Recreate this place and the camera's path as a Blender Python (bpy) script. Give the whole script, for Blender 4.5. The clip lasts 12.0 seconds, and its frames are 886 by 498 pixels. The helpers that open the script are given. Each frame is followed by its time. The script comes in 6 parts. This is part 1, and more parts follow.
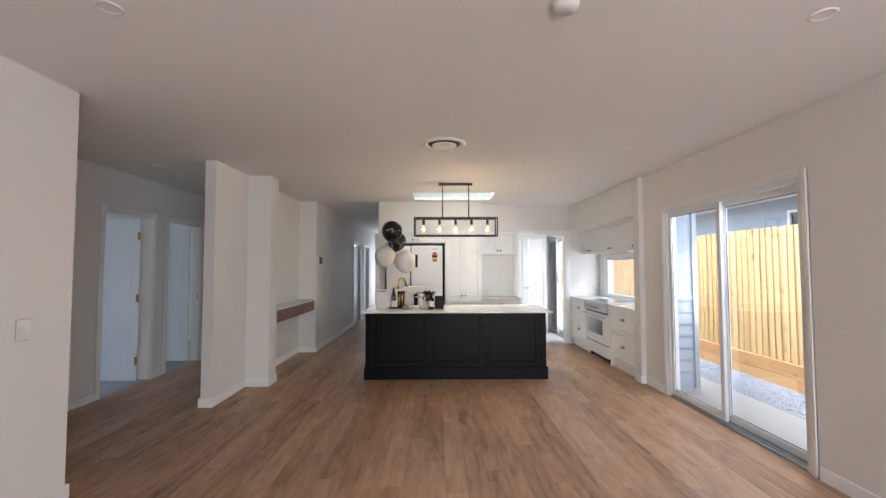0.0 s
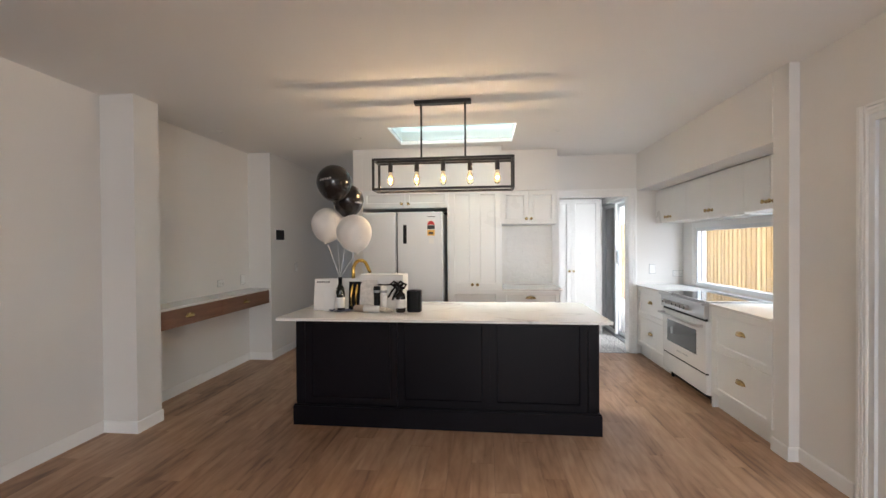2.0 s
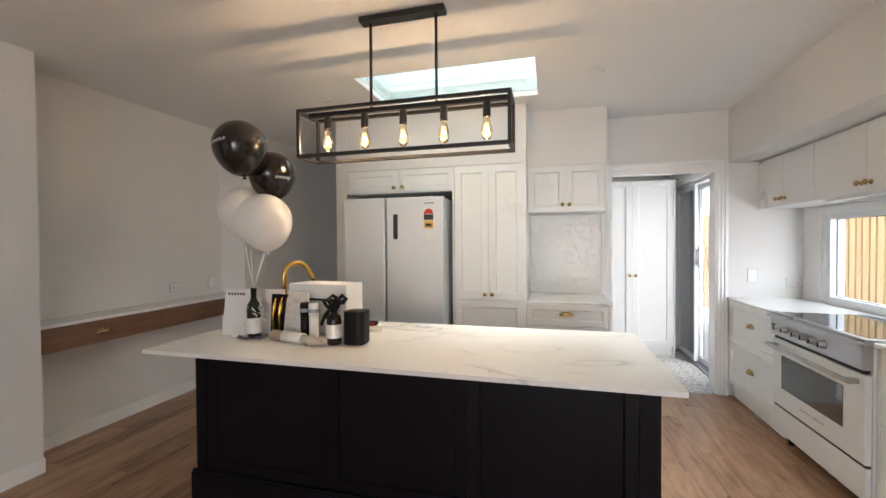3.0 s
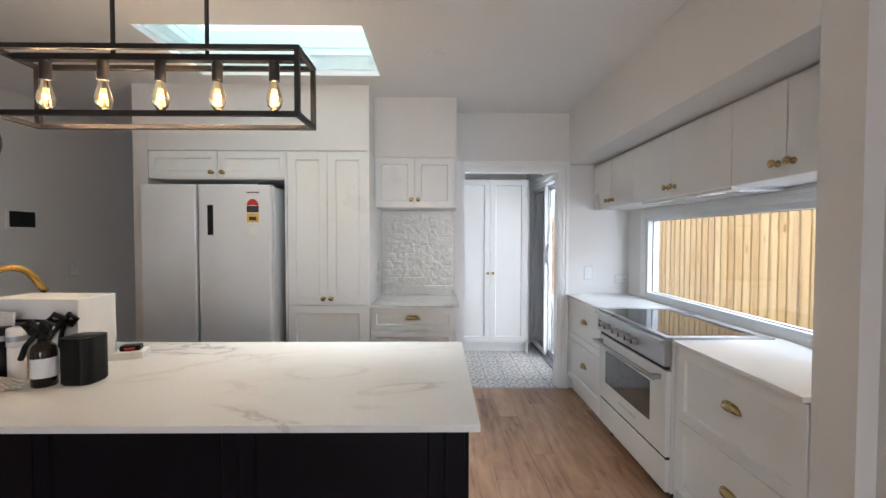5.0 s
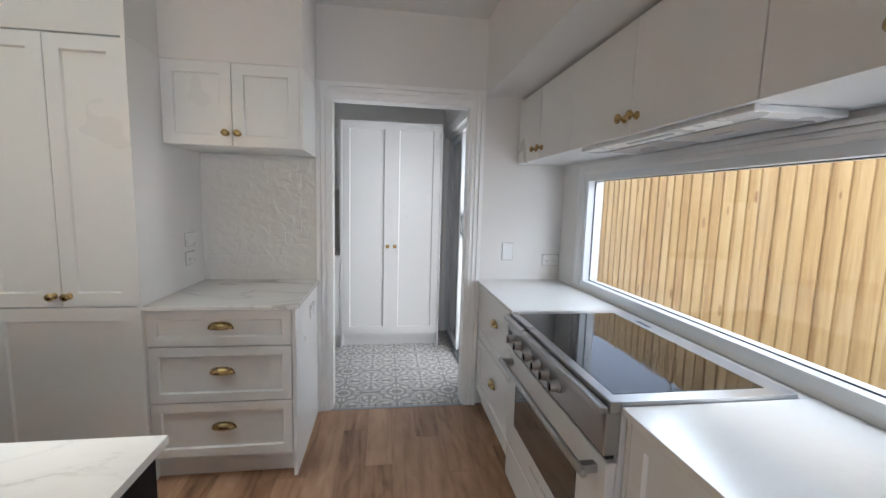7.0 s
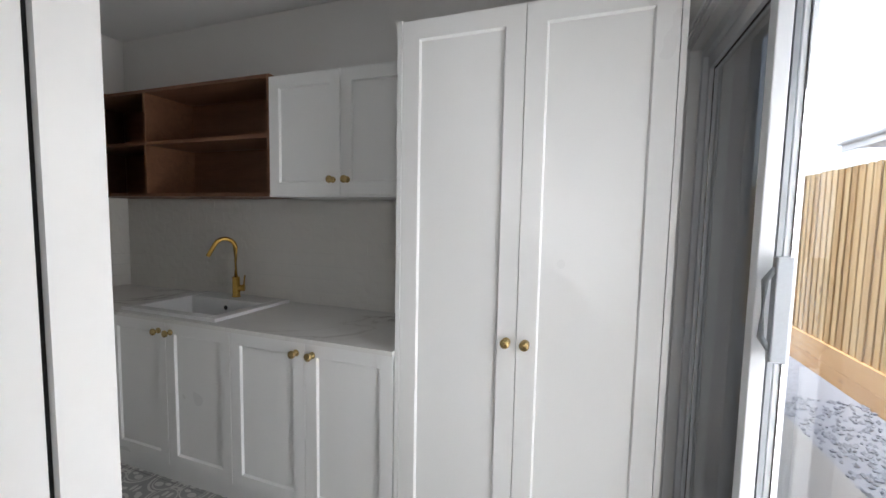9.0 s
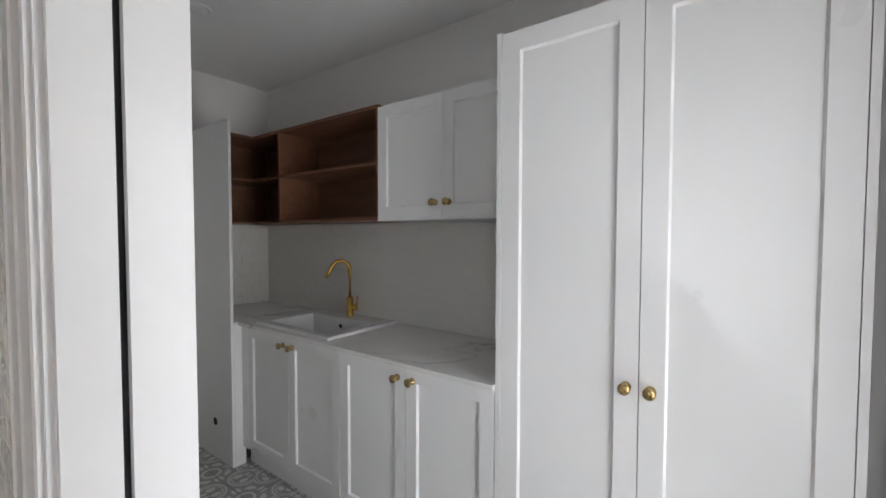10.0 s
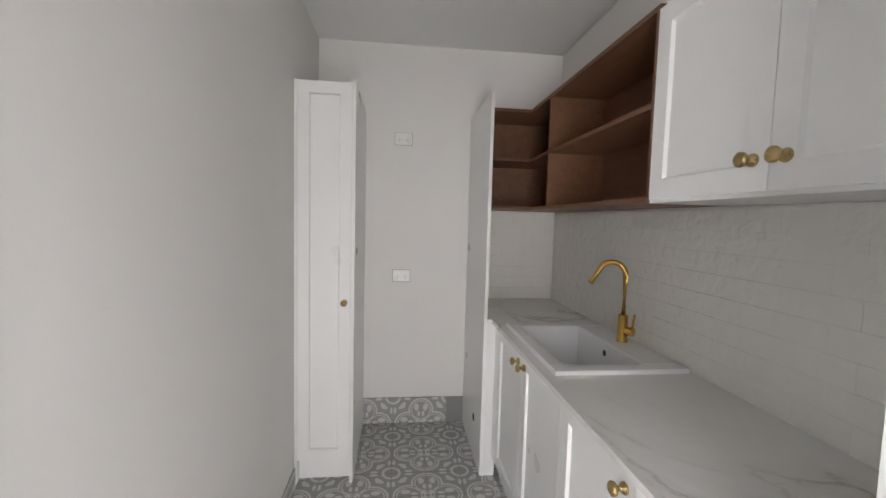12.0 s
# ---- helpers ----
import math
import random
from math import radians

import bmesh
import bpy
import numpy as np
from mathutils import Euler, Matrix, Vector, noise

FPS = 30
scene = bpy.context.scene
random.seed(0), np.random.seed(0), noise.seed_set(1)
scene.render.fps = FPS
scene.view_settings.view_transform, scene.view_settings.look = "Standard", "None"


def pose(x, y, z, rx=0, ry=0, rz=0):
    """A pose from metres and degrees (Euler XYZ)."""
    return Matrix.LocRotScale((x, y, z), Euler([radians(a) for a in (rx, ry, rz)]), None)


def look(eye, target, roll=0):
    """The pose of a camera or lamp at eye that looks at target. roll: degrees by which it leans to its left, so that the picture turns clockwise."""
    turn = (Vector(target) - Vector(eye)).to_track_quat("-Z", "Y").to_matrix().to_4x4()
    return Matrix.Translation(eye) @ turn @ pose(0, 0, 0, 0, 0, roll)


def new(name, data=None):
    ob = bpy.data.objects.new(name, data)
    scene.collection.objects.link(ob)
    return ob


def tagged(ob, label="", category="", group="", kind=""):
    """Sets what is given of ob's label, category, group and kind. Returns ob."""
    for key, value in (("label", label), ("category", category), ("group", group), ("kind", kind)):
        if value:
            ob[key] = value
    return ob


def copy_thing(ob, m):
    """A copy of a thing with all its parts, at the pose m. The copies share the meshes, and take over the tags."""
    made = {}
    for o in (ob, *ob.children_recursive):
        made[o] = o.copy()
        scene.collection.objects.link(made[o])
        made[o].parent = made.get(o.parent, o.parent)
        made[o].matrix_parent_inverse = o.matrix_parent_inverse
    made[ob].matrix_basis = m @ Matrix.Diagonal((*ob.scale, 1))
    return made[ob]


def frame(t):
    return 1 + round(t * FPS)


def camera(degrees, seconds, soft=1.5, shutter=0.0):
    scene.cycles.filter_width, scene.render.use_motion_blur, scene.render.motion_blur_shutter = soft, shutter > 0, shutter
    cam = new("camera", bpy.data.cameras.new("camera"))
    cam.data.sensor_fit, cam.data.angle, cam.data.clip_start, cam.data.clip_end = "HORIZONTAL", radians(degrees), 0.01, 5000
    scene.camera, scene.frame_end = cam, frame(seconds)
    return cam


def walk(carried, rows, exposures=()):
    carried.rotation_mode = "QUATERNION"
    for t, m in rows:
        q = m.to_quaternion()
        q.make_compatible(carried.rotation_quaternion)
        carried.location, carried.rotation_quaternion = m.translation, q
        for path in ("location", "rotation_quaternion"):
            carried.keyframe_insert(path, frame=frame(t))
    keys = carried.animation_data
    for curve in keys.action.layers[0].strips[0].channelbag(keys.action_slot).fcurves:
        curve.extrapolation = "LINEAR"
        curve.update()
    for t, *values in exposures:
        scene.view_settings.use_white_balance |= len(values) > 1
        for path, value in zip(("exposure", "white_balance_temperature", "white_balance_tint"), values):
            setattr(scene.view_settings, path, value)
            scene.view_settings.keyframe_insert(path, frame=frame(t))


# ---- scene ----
cam = camera(95.1, 12.0)
PATH = [
    (0, (-0.102, -0.141, 1.485), (-0.071, 1.857, 1.573), -0.1),
    (0.5, (-0.034, 0.007, 1.465), (-0.042, 2.006, 1.521), -0.3),
    (1, (0.127, 0.607, 1.458), (0.098, 2.606, 1.51), -0.3),
    (1.5, (0.315, 1.357, 1.472), (0.243, 3.356, 1.494), -0.4),
    (2, (0.506, 2.129, 1.455), (0.297, 4.118, 1.436), -0.4),
    (2.5, (0.719, 2.872, 1.464), (0.298, 4.827, 1.43), -0.4),
    (2.7, (0.807, 3.138, 1.439), (0.294, 5.071, 1.407), -0.4),
    (4.3, (1.198, 3.854, 1.498), (0.746, 5.802, 1.449), 0.2),
    (4.5, (1.241, 3.864, 1.488), (0.902, 5.834, 1.442), 0.1),
    (5, (1.251, 3.854, 1.457), (1.273, 5.853, 1.402), 0.1),
    (5.5, (1.298, 3.895, 1.486), (1.661, 5.855, 1.328), 0.4),
    (6, (1.376, 4.075, 1.447), (1.949, 5.977, 1.213), 1.1),
    (6.5, (1.669, 4.49, 1.449), (2.157, 6.413, 1.191), 1.6),
    (7, (1.849, 5.007, 1.456), (2.13, 6.973, 1.224), 1.6),
    (7.5, (1.927, 5.613, 1.468), (2.036, 7.6, 1.272), 1.2),
    (7.7, (1.957, 5.85, 1.46), (1.99, 7.84, 1.264), 0.9),
    (9.3, (2.149, 7.654, 1.457), (1.305, 9.461, 1.318), 0.9),
    (9.5, (2.149, 7.662, 1.454), (1.206, 9.422, 1.33), 0.6),
    (10, (2.133, 7.64, 1.472), (0.958, 9.257, 1.402), 0.1),
    (10.5, (2.062, 7.734, 1.473), (0.66, 9.16, 1.466), -0.6),
    (11, (1.912, 7.953, 1.483), (0.252, 9.07, 1.492), -0.0),
    (11.5, (1.86, 8.252, 1.469), (-0.008, 8.964, 1.413), 1.1),
    (12, (1.808, 8.401, 1.475), (-0.175, 8.617, 1.331), 1.5),
]
EXPOSURES = [(0.0, 3.76, 5950, 9), (2.0, 3.68, 6100, 9), (2.7, 3.66, 6150, 9), (5.0, 3.32, 5750, 9), (7.0, 3.02, 5900, 9), (7.7, 3.0, 6000, 9), (9.3, 3.04, 6150, 10), (10.2, 3.0, 6100, 11), (11.0, 3.12, 6200, 12), (12.0, 3.80, 6350, 12)]
walk(cam, [(t, look(eye, target, roll)) for t, eye, target, roll in PATH], EXPOSURES)
# ---- world, sun and large lights ----
world = bpy.data.worlds.new("overcast_sky")
scene.world = world
world.use_nodes = True
wn = world.node_tree.nodes
sky = wn.new("ShaderNodeTexSky")
sky.sky_type, sky.sun_disc = "NISHITA", False
sky.sun_elevation, sky.sun_rotation = radians(70), radians(294)
sky.air_density, sky.dust_density, sky.ozone_density = 1.0, 4.0, 1.0
wn["Background"].inputs["Strength"].default_value = 0.068
grey = wn.new("ShaderNodeHueSaturation")  # cloud takes most of the blue out
grey.inputs["Saturation"].default_value = 0.6
world.node_tree.links.new(sky.outputs[0], grey.inputs["Color"])
world.node_tree.links.new(grey.outputs[0], wn["Background"].inputs["Color"])

sun = new("sun", bpy.data.lights.new("sun", "SUN"))
sun.data.energy, sun.data.angle, sun.data.color = 0.5, radians(30), (1.0, 0.98, 0.95)
sun.matrix_world = look((-3.3, 1.5, 10), (0, 0, 0))


def window_light(name, eye, target, w, h, watts, color):
    lamp = new(name, bpy.data.lights.new(name, "AREA"))
    lamp.data.shape, lamp.data.size, lamp.data.size_y = "RECTANGLE", w, h
    lamp.data.energy, lamp.data.color = watts, color
    lamp.matrix_world = look(eye, target)
    return lamp


window_light("skylight_daylight", (0.168, 6.52, 2.80), (0.168, 6.52, 0), 1.28, 0.69, 0.42, (0.64, 0.96, 1.0))
# The lamp at the south end is an added fill; no window is known there.
window_light("back_fill_light", (1.50, -3.08, 1.25), (1.50, 3, 1.25), 1.7, 2.1, 9.2, (1.0, 0.97, 0.94))
window_light("bedroom_window_daylight", (-6.55, 4.5, 1.5), (-4, 4.5, 1.5), 1.4, 1.2, 0.17, (0.62, 0.83, 1.0))
window_light("study_window_daylight", (-6.55, 6.7, 1.5), (-4, 6.7, 1.5), 1.4, 1.2, 0.17, (0.62, 0.83, 1.0))
window_light("entry_daylight", (-1.7, 13.95, 1.3), (-1.7, 10, 1.3), 0.8, 1.9, 0.9, (0.9, 0.95, 1.0))

# Lamps added outside the door and window openings to strengthen their daylight.
window_light("slider_head_daylight", (3.15, 3.60, 2.42), (1.1, 2.2, 0.6), 1.70, 0.36, 2.6, (0.95, 0.98, 1.0))
window_light("kitchen_window_daylight", (3.46, 6.45, 1.83), (2.75, 6.60, 1.0), 1.85, 0.20, 1.9, (0.86, 0.94, 1.0))
window_light("kitchen_window_side_daylight", (3.62, 5.05, 1.30), (1.4, 7.75, 1.25), 0.8, 0.7, 2.1, (0.97, 0.98, 1.0))
window_light("pantry_door_daylight", (2.80, 8.42, 1.00), (0, 9.60, 0.90), 0.56, 1.75, 1.95, (1.0, 0.985, 0.965))

# ---- materials ----


def shader(name):
    m = bpy.data.materials.new(name)
    m.use_nodes = True
    nt = m.node_tree
    return m, nt, nt.nodes["Principled BSDF"]


def node(nt, kind, **values):
    n = nt.nodes.new(kind)
    for k, v in values.items():
        n.inputs[k].default_value = v
    return n


def ramp(nt, source, stops):
    r = nt.nodes.new("ShaderNodeValToRGB")
    while len(r.color_ramp.elements) < len(stops):
        r.color_ramp.elements.new(0.5)
    for e, (p, c) in zip(r.color_ramp.elements, stops):
        e.position, e.color = p, (*c, 1)
    nt.links.new(source, r.inputs[0])
    return r.outputs[0]


def math_node(nt, op, a, b=None, c=None):
    n = nt.nodes.new("ShaderNodeMath")
    n.operation = op
    for i, v in enumerate((a, b, c)):
        if v is None:
            continue
        if isinstance(v, (int, float)):
            n.inputs[i].default_value = v
        else:
            nt.links.new(v, n.inputs[i])
    return n.outputs[0]


def position(nt):
    return nt.nodes.new("ShaderNodeNewGeometry").outputs["Position"]


def noise_tex(nt, vec, scale, detail=4, rough=0.55, distort=0.0):
    n = node(nt, "ShaderNodeTexNoise", Scale=scale, Detail=detail, Roughness=rough, Distortion=distort)
    nt.links.new(vec, n.inputs["Vector"])
    return n.outputs["Fac"]


def bump(nt, p, height, strength, distance=0.002):
    b = node(nt, "ShaderNodeBump", Strength=strength, Distance=distance)
    nt.links.new(height, b.inputs["Height"])
    nt.links.new(b.outputs[0], p.inputs["Normal"])


def surface(name, color, rough=0.5, metal=0.0, vary=0.06, big=1.5, fine=60.0, relief=0.05, distance=0.001, coat=0.0, spec=0.5):
    """A plain real surface: colour that drifts at two scales, uneven gloss and fine relief."""
    m, nt, p = shader(name)
    pos = position(nt)
    a, b = noise_tex(nt, pos, big, 3), noise_tex(nt, pos, fine, 4)
    mix = math_node(nt, "ADD", math_node(nt, "MULTIPLY", a, 0.65), math_node(nt, "MULTIPLY", b, 0.35))
    lo = tuple(c * (1 - vary) for c in color)
    hi = tuple(min(1.0, c * (1 + vary)) for c in color)
    nt.links.new(ramp(nt, mix, [(0.3, lo), (0.7, hi)]), p.inputs["Base Color"])
    nt.links.new(math_node(nt, "MULTIPLY_ADD", a, 0.14, rough - 0.07), p.inputs["Roughness"])
    p.inputs["Metallic"].default_value = metal
    p.inputs["Coat Weight"].default_value = coat
    p.inputs["Specular IOR Level"].default_value = spec
    if relief:
        bump(nt, p, b, relief, distance)
    return m


WALL = surface("wall_paint", (0.76, 0.745, 0.725), 0.62, vary=0.025, big=0.9, fine=140, relief=0.10)
CEILING = surface("ceiling_paint", (0.80, 0.795, 0.785), 0.8, vary=0.02, big=0.6, fine=120, relief=0.08)
TRIM = surface("trim_gloss_paint", (0.86, 0.855, 0.845), 0.32, vary=0.02, big=3, fine=40, relief=0.03)
CABINET = surface("cabinet_satin_white", (0.80, 0.80, 0.79), 0.30, vary=0.012, big=2, fine=90, relief=0.02)
BLACK_CAB = surface("cabinet_black_satin", (0.0055, 0.0045, 0.0068), 0.40, vary=0.25, big=3, fine=90, relief=0.03, spec=0.16)
BRASS = surface("brushed_brass", (0.50, 0.37, 0.17), 0.26, 1.0, vary=0.10, big=20, fine=300, relief=0.04)
GOLD = surface("satin_gold", (0.66, 0.42, 0.11), 0.24, 1.0, vary=0.08, big=12, fine=300, relief=0.03)
STEEL = surface("brushed_steel", (0.47, 0.47, 0.475), 0.30, 1.0, vary=0.06, big=8, fine=220, relief=0.04)
MESH_METAL = surface("filter_mesh_metal", (0.42, 0.43, 0.44), 0.42, 1.0, vary=0.15, big=6, fine=500, relief=0.3)
BLACK_METAL = surface("black_powder_coat", (0.018, 0.016, 0.015), 0.42, vary=0.2, big=10, fine=250, relief=0.06)
BLACK_PLASTIC = surface("black_plastic", (0.006, 0.006, 0.0065), 0.42, vary=0.2, big=10, fine=400, relief=0.08, spec=0.2)
WHITE_PLASTIC = surface("white_plastic", (0.80, 0.80, 0.79), 0.28, vary=0.015, big=8, fine=100, relief=0.0)
ENAMEL = surface("white_enamel", (0.78, 0.78, 0.78), 0.16, vary=0.012, big=2, fine=50, relief=0.01)
FRIDGE = surface("fridge_white", (0.74, 0.75, 0.77), 0.30, vary=0.02, big=1.2, fine=200, relief=0.03)
DARK_GAP = surface("dark_recess", (0.02, 0.02, 0.02), 0.7, vary=0.2, relief=0.0)
ALUMINIUM = surface("white_aluminium", (0.76, 0.78, 0.80), 0.34, vary=0.02, big=2, fine=120, relief=0.02)
GREY_ALU = surface("grey_aluminium", (0.33, 0.35, 0.37), 0.38, 0.3, vary=0.08, big=3, fine=120, relief=0.02)
RUBBER = surface("black_seal", (0.015, 0.015, 0.016), 0.6, vary=0.2, relief=0.0)
CLADDING = surface("pale_blue_cladding_paint", (0.37, 0.43, 0.49), 0.5, vary=0.03, big=1.2, fine=60, relief=0.06)
NEIGHBOUR = surface("pale_grey_render", (0.33, 0.39, 0.46), 0.7, vary=0.04, big=0.7, fine=30, relief=0.1)
ROOF = surface("white_roof_sheet", (0.72, 0.74, 0.76), 0.4, vary=0.04, big=0.8, fine=20, relief=0.02)
CONCRETE = surface("pale_concrete", (0.26, 0.26, 0.25), 0.85, vary=0.10, big=1.8, fine=90, relief=0.3, distance=0.003)
STONE_CHIP = surface("blue_grey_gravel", (0.24, 0.26, 0.30), 0.8, vary=0.35, big=25, fine=70, relief=0.3)
SOIL = surface("grey_soil", (0.16, 0.15, 0.14), 0.9, vary=0.2, big=2, fine=60, relief=0.4, distance=0.005)
CARPET = surface("grey_carpet", (0.36, 0.36, 0.35), 0.95, vary=0.15, big=3, fine=220, relief=0.6, distance=0.004)
GREY_TILE = surface("grey_floor_tile", (0.40, 0.42, 0.43), 0.35, vary=0.06, big=3, fine=60, relief=0.03)
GROUT = surface("grey_grout", (0.26, 0.255, 0.25), 0.9, vary=0.08, big=8, fine=200, relief=0.2)
TILE_GROUT = surface("cream_tile_grout", (0.68, 0.66, 0.62), 0.8, vary=0.04, big=8, fine=200, relief=0.1)
CERAMIC = surface("white_ceramic", (0.80, 0.80, 0.80), 0.10, vary=0.01, big=3, fine=30, relief=0.0)
DOOR_PAINT = surface("door_paint", (0.70, 0.75, 0.80), 0.4, vary=0.02, big=2, fine=60, relief=0.03)
PAPER = surface("white_card", (0.80, 0.79, 0.77), 0.6, vary=0.02, big=10, fine=150, relief=0.02)
PRINT = surface("dark_print", (0.03, 0.03, 0.03), 0.6, vary=0.1, relief=0.0)
RED_PRINT = surface("red_print", (0.55, 0.03, 0.03), 0.5, vary=0.05, relief=0.0)
YELLOW_PRINT = surface("yellow_print", (0.75, 0.45, 0.10), 0.5, vary=0.05, relief=0.0)
LINEN = surface("beige_linen", (0.42, 0.33, 0.26), 0.9, vary=0.12, big=12, fine=500, relief=0.5, distance=0.001)
TASSEL = surface("cream_cotton", (0.66, 0.60, 0.52), 0.9, vary=0.1, big=20, fine=400, relief=0.4)
RIBBON_BLUE = surface("slate_blue_ribbon", (0.10, 0.11, 0.18), 0.5, vary=0.2, big=30, fine=200, relief=0.1)
RIBBON_WHITE = surface("white_curling_ribbon", (0.80, 0.78, 0.75), 0.35, vary=0.03, big=30, fine=200, relief=0.0)
BALLOON_W = surface("white_latex", (0.80, 0.77, 0.73), 0.30, vary=0.03, big=6, fine=40, relief=0.0)
BALLOON_B = surface("black_latex", (0.010, 0.008, 0.008), 0.16, vary=0.2, big=6, fine=40, relief=0.0)
WINE_GLASS = surface("dark_green_bottle_glass", (0.010, 0.014, 0.008), 0.08, vary=0.2, big=10, fine=60, relief=0.0)
AMBER = surface("dark_amber_glass", (0.012, 0.008, 0.006), 0.10, vary=0.2, big=10, fine=60, relief=0.0)
SPECKLE = surface("speckled_white_board", (0.66, 0.64, 0.61), 0.45, vary=0.22, big=40, fine=160, relief=0.02)
BARK = surface("grey_bark", (0.14, 0.11, 0.08), 0.9, vary=0.3, big=8, fine=60, relief=0.6, distance=0.01)
LEAF = surface("dark_green_leaf", (0.05, 0.085, 0.03), 0.5, vary=0.4, big=1.5, fine=9, relief=0.0)


def glass(name, tint=(1, 1, 1), rough=0.0):
    m, nt, p = shader(name)
    p.inputs["Base Color"].default_value = (*tint, 1)
    p.inputs["Roughness"].default_value = rough
    p.inputs["Transmission Weight"].default_value = 1.0
    p.inputs["IOR"].default_value = 1.45
    return m


GLASS = glass("window_glass")
ROOF_GLASS = glass("skylight_glass", (0.52, 0.55, 0.475))
BULB_GLASS = glass("bulb_glass", (1.0, 0.84, 0.56))
JAR_GLASS = glass("jar_glass")
OVEN_GLASS = surface("oven_door_glass", (0.03, 0.028, 0.026), 0.05, vary=0.1, big=3, fine=30, relief=0.0, coat=1.0)
COOK_GLASS = surface("black_ceramic_glass", (0.006, 0.006, 0.007), 0.03, vary=0.1, big=3, fine=30, relief=0.0)
SCREEN_GLASS = surface("dark_screen", (0.02, 0.02, 0.022), 0.08, vary=0.1, relief=0.0)

FILAMENT, fnt, fp = shader("glowing_filament")
fp.inputs["Base Color"].default_value = (1, 0.6, 0.2, 1)
fp.inputs["Emission Color"].default_value = (1.0, 0.55, 0.20, 1)
fp.inputs["Emission Strength"].default_value = 0.45


def wood_planks():
    """Brown vinyl planks: each with its own tone, streaked grain along y and scattered knots."""
    m, nt, p = shader("brown_wood_look_planks")
    obj = nt.nodes.new("ShaderNodeObjectInfo").outputs["Random"]
    isl = nt.nodes.new("ShaderNodeNewGeometry").outputs["Random Per Island"]
    rnd = math_node(nt, "FRACT", math_node(nt, "ADD", obj, math_node(nt, "MULTIPLY", isl, 3.7)))
    shift = nt.nodes.new("ShaderNodeCombineXYZ")
    nt.links.new(math_node(nt, "MULTIPLY", rnd, 37.0), shift.inputs[0])
    nt.links.new(math_node(nt, "MULTIPLY", rnd, 61.0), shift.inputs[1])
    add = nt.nodes.new("ShaderNodeVectorMath")
    nt.links.new(position(nt), add.inputs[0])
    nt.links.new(shift.outputs[0], add.inputs[1])
    stretch = node(nt, "ShaderNodeMapping", Scale=(1.0, 0.22, 1.0))
    nt.links.new(add.outputs[0], stretch.inputs["Vector"])
    g = stretch.outputs[0]
    warp = noise_tex(nt, g, 7, 3, 0.5, 1.5)
    fine = noise_tex(nt, g, 70, 5, 0.6, 0.5)
    streak = noise_tex(nt, g, 13, 3, 0.5, 1.2)
    lines = node(nt, "ShaderNodeMapping", Scale=(1.0, 0.10, 1.0))
    nt.links.new(add.outputs[0], lines.inputs["Vector"])
    wave = node(nt, "ShaderNodeTexWave", Scale=4.5, Distortion=16.0, Detail=2.5)
    wave.inputs["Detail Scale"].default_value = 0.9
    nt.links.new(lines.outputs[0], wave.inputs["Vector"])
    ring = math_node(nt, "POWER", wave.outputs["Fac"], 4.0)
    knotmap = node(nt, "ShaderNodeMapping", Scale=(3.2, 1.1, 1.0))
    nt.links.new(add.outputs[0], knotmap.inputs["Vector"])
    vor = node(nt, "ShaderNodeTexVoronoi", Scale=1.25)
    nt.links.new(knotmap.outputs[0], vor.inputs["Vector"])
    knot = math_node(nt, "LESS_THAN", math_node(nt, "ADD", vor.outputs["Distance"], math_node(nt, "MULTIPLY", fine, 0.06)), 0.075)
    f = math_node(nt, "ADD", math_node(nt, "MULTIPLY", streak, 0.46), math_node(nt, "MULTIPLY", fine, 0.09))
    f = math_node(nt, "ADD", f, math_node(nt, "MULTIPLY", warp, 0.42))
    f = math_node(nt, "SUBTRACT", f, math_node(nt, "MULTIPLY", ring, 0.075))
    f = math_node(nt, "ADD", f, math_node(nt, "MULTIPLY_ADD", rnd, 0.22, -0.045))
    f = math_node(nt, "SUBTRACT", f, math_node(nt, "MULTIPLY", knot, 0.20))
    c = ramp(nt, f, [(0.26, (0.132, 0.063, 0.033)), (0.42, (0.290, 0.161, 0.090)), (0.54, (0.380, 0.223, 0.131)), (0.74, (0.49, 0.312, 0.192))])
    nt.links.new(c, p.inputs["Base Color"])
    nt.links.new(math_node(nt, "MULTIPLY_ADD", fine, 0.16, 0.34), p.inputs["Roughness"])
    bump(nt, p, fine, 0.12, 0.0008)
    return m


PLANK = wood_planks()


def veneer(name, dark, light, along, rough=0.42):
    """Wood veneer with the grain along the given axis."""
    m, nt, p = shader(name)
    sc = [18.0, 18.0, 18.0]
    sc[along] = 1.6
    mp = node(nt, "ShaderNodeMapping", Scale=tuple(sc))
    nt.links.new(position(nt), mp.inputs["Vector"])
    a, b = noise_tex(nt, mp.outputs[0], 1.0, 4, 0.6, 1.0), noise_tex(nt, mp.outputs[0], 6.0, 5, 0.7)
    f = math_node(nt, "ADD", math_node(nt, "MULTIPLY", a, 0.6), math_node(nt, "MULTIPLY", b, 0.4))
    nt.links.new(ramp(nt, f, [(0.3, dark), (0.7, light)]), p.inputs["Base Color"])
    p.inputs["Roughness"].default_value = rough
    bump(nt, p, b, 0.08, 0.0006)
    return m


DESK_WOOD = veneer("brown_desk_veneer", (0.16, 0.077, 0.046), (0.25, 0.13, 0.08), 1)
SHELF_WOOD = veneer("walnut_shelf_veneer", (0.13, 0.058, 0.028), (0.22, 0.105, 0.055), 0)


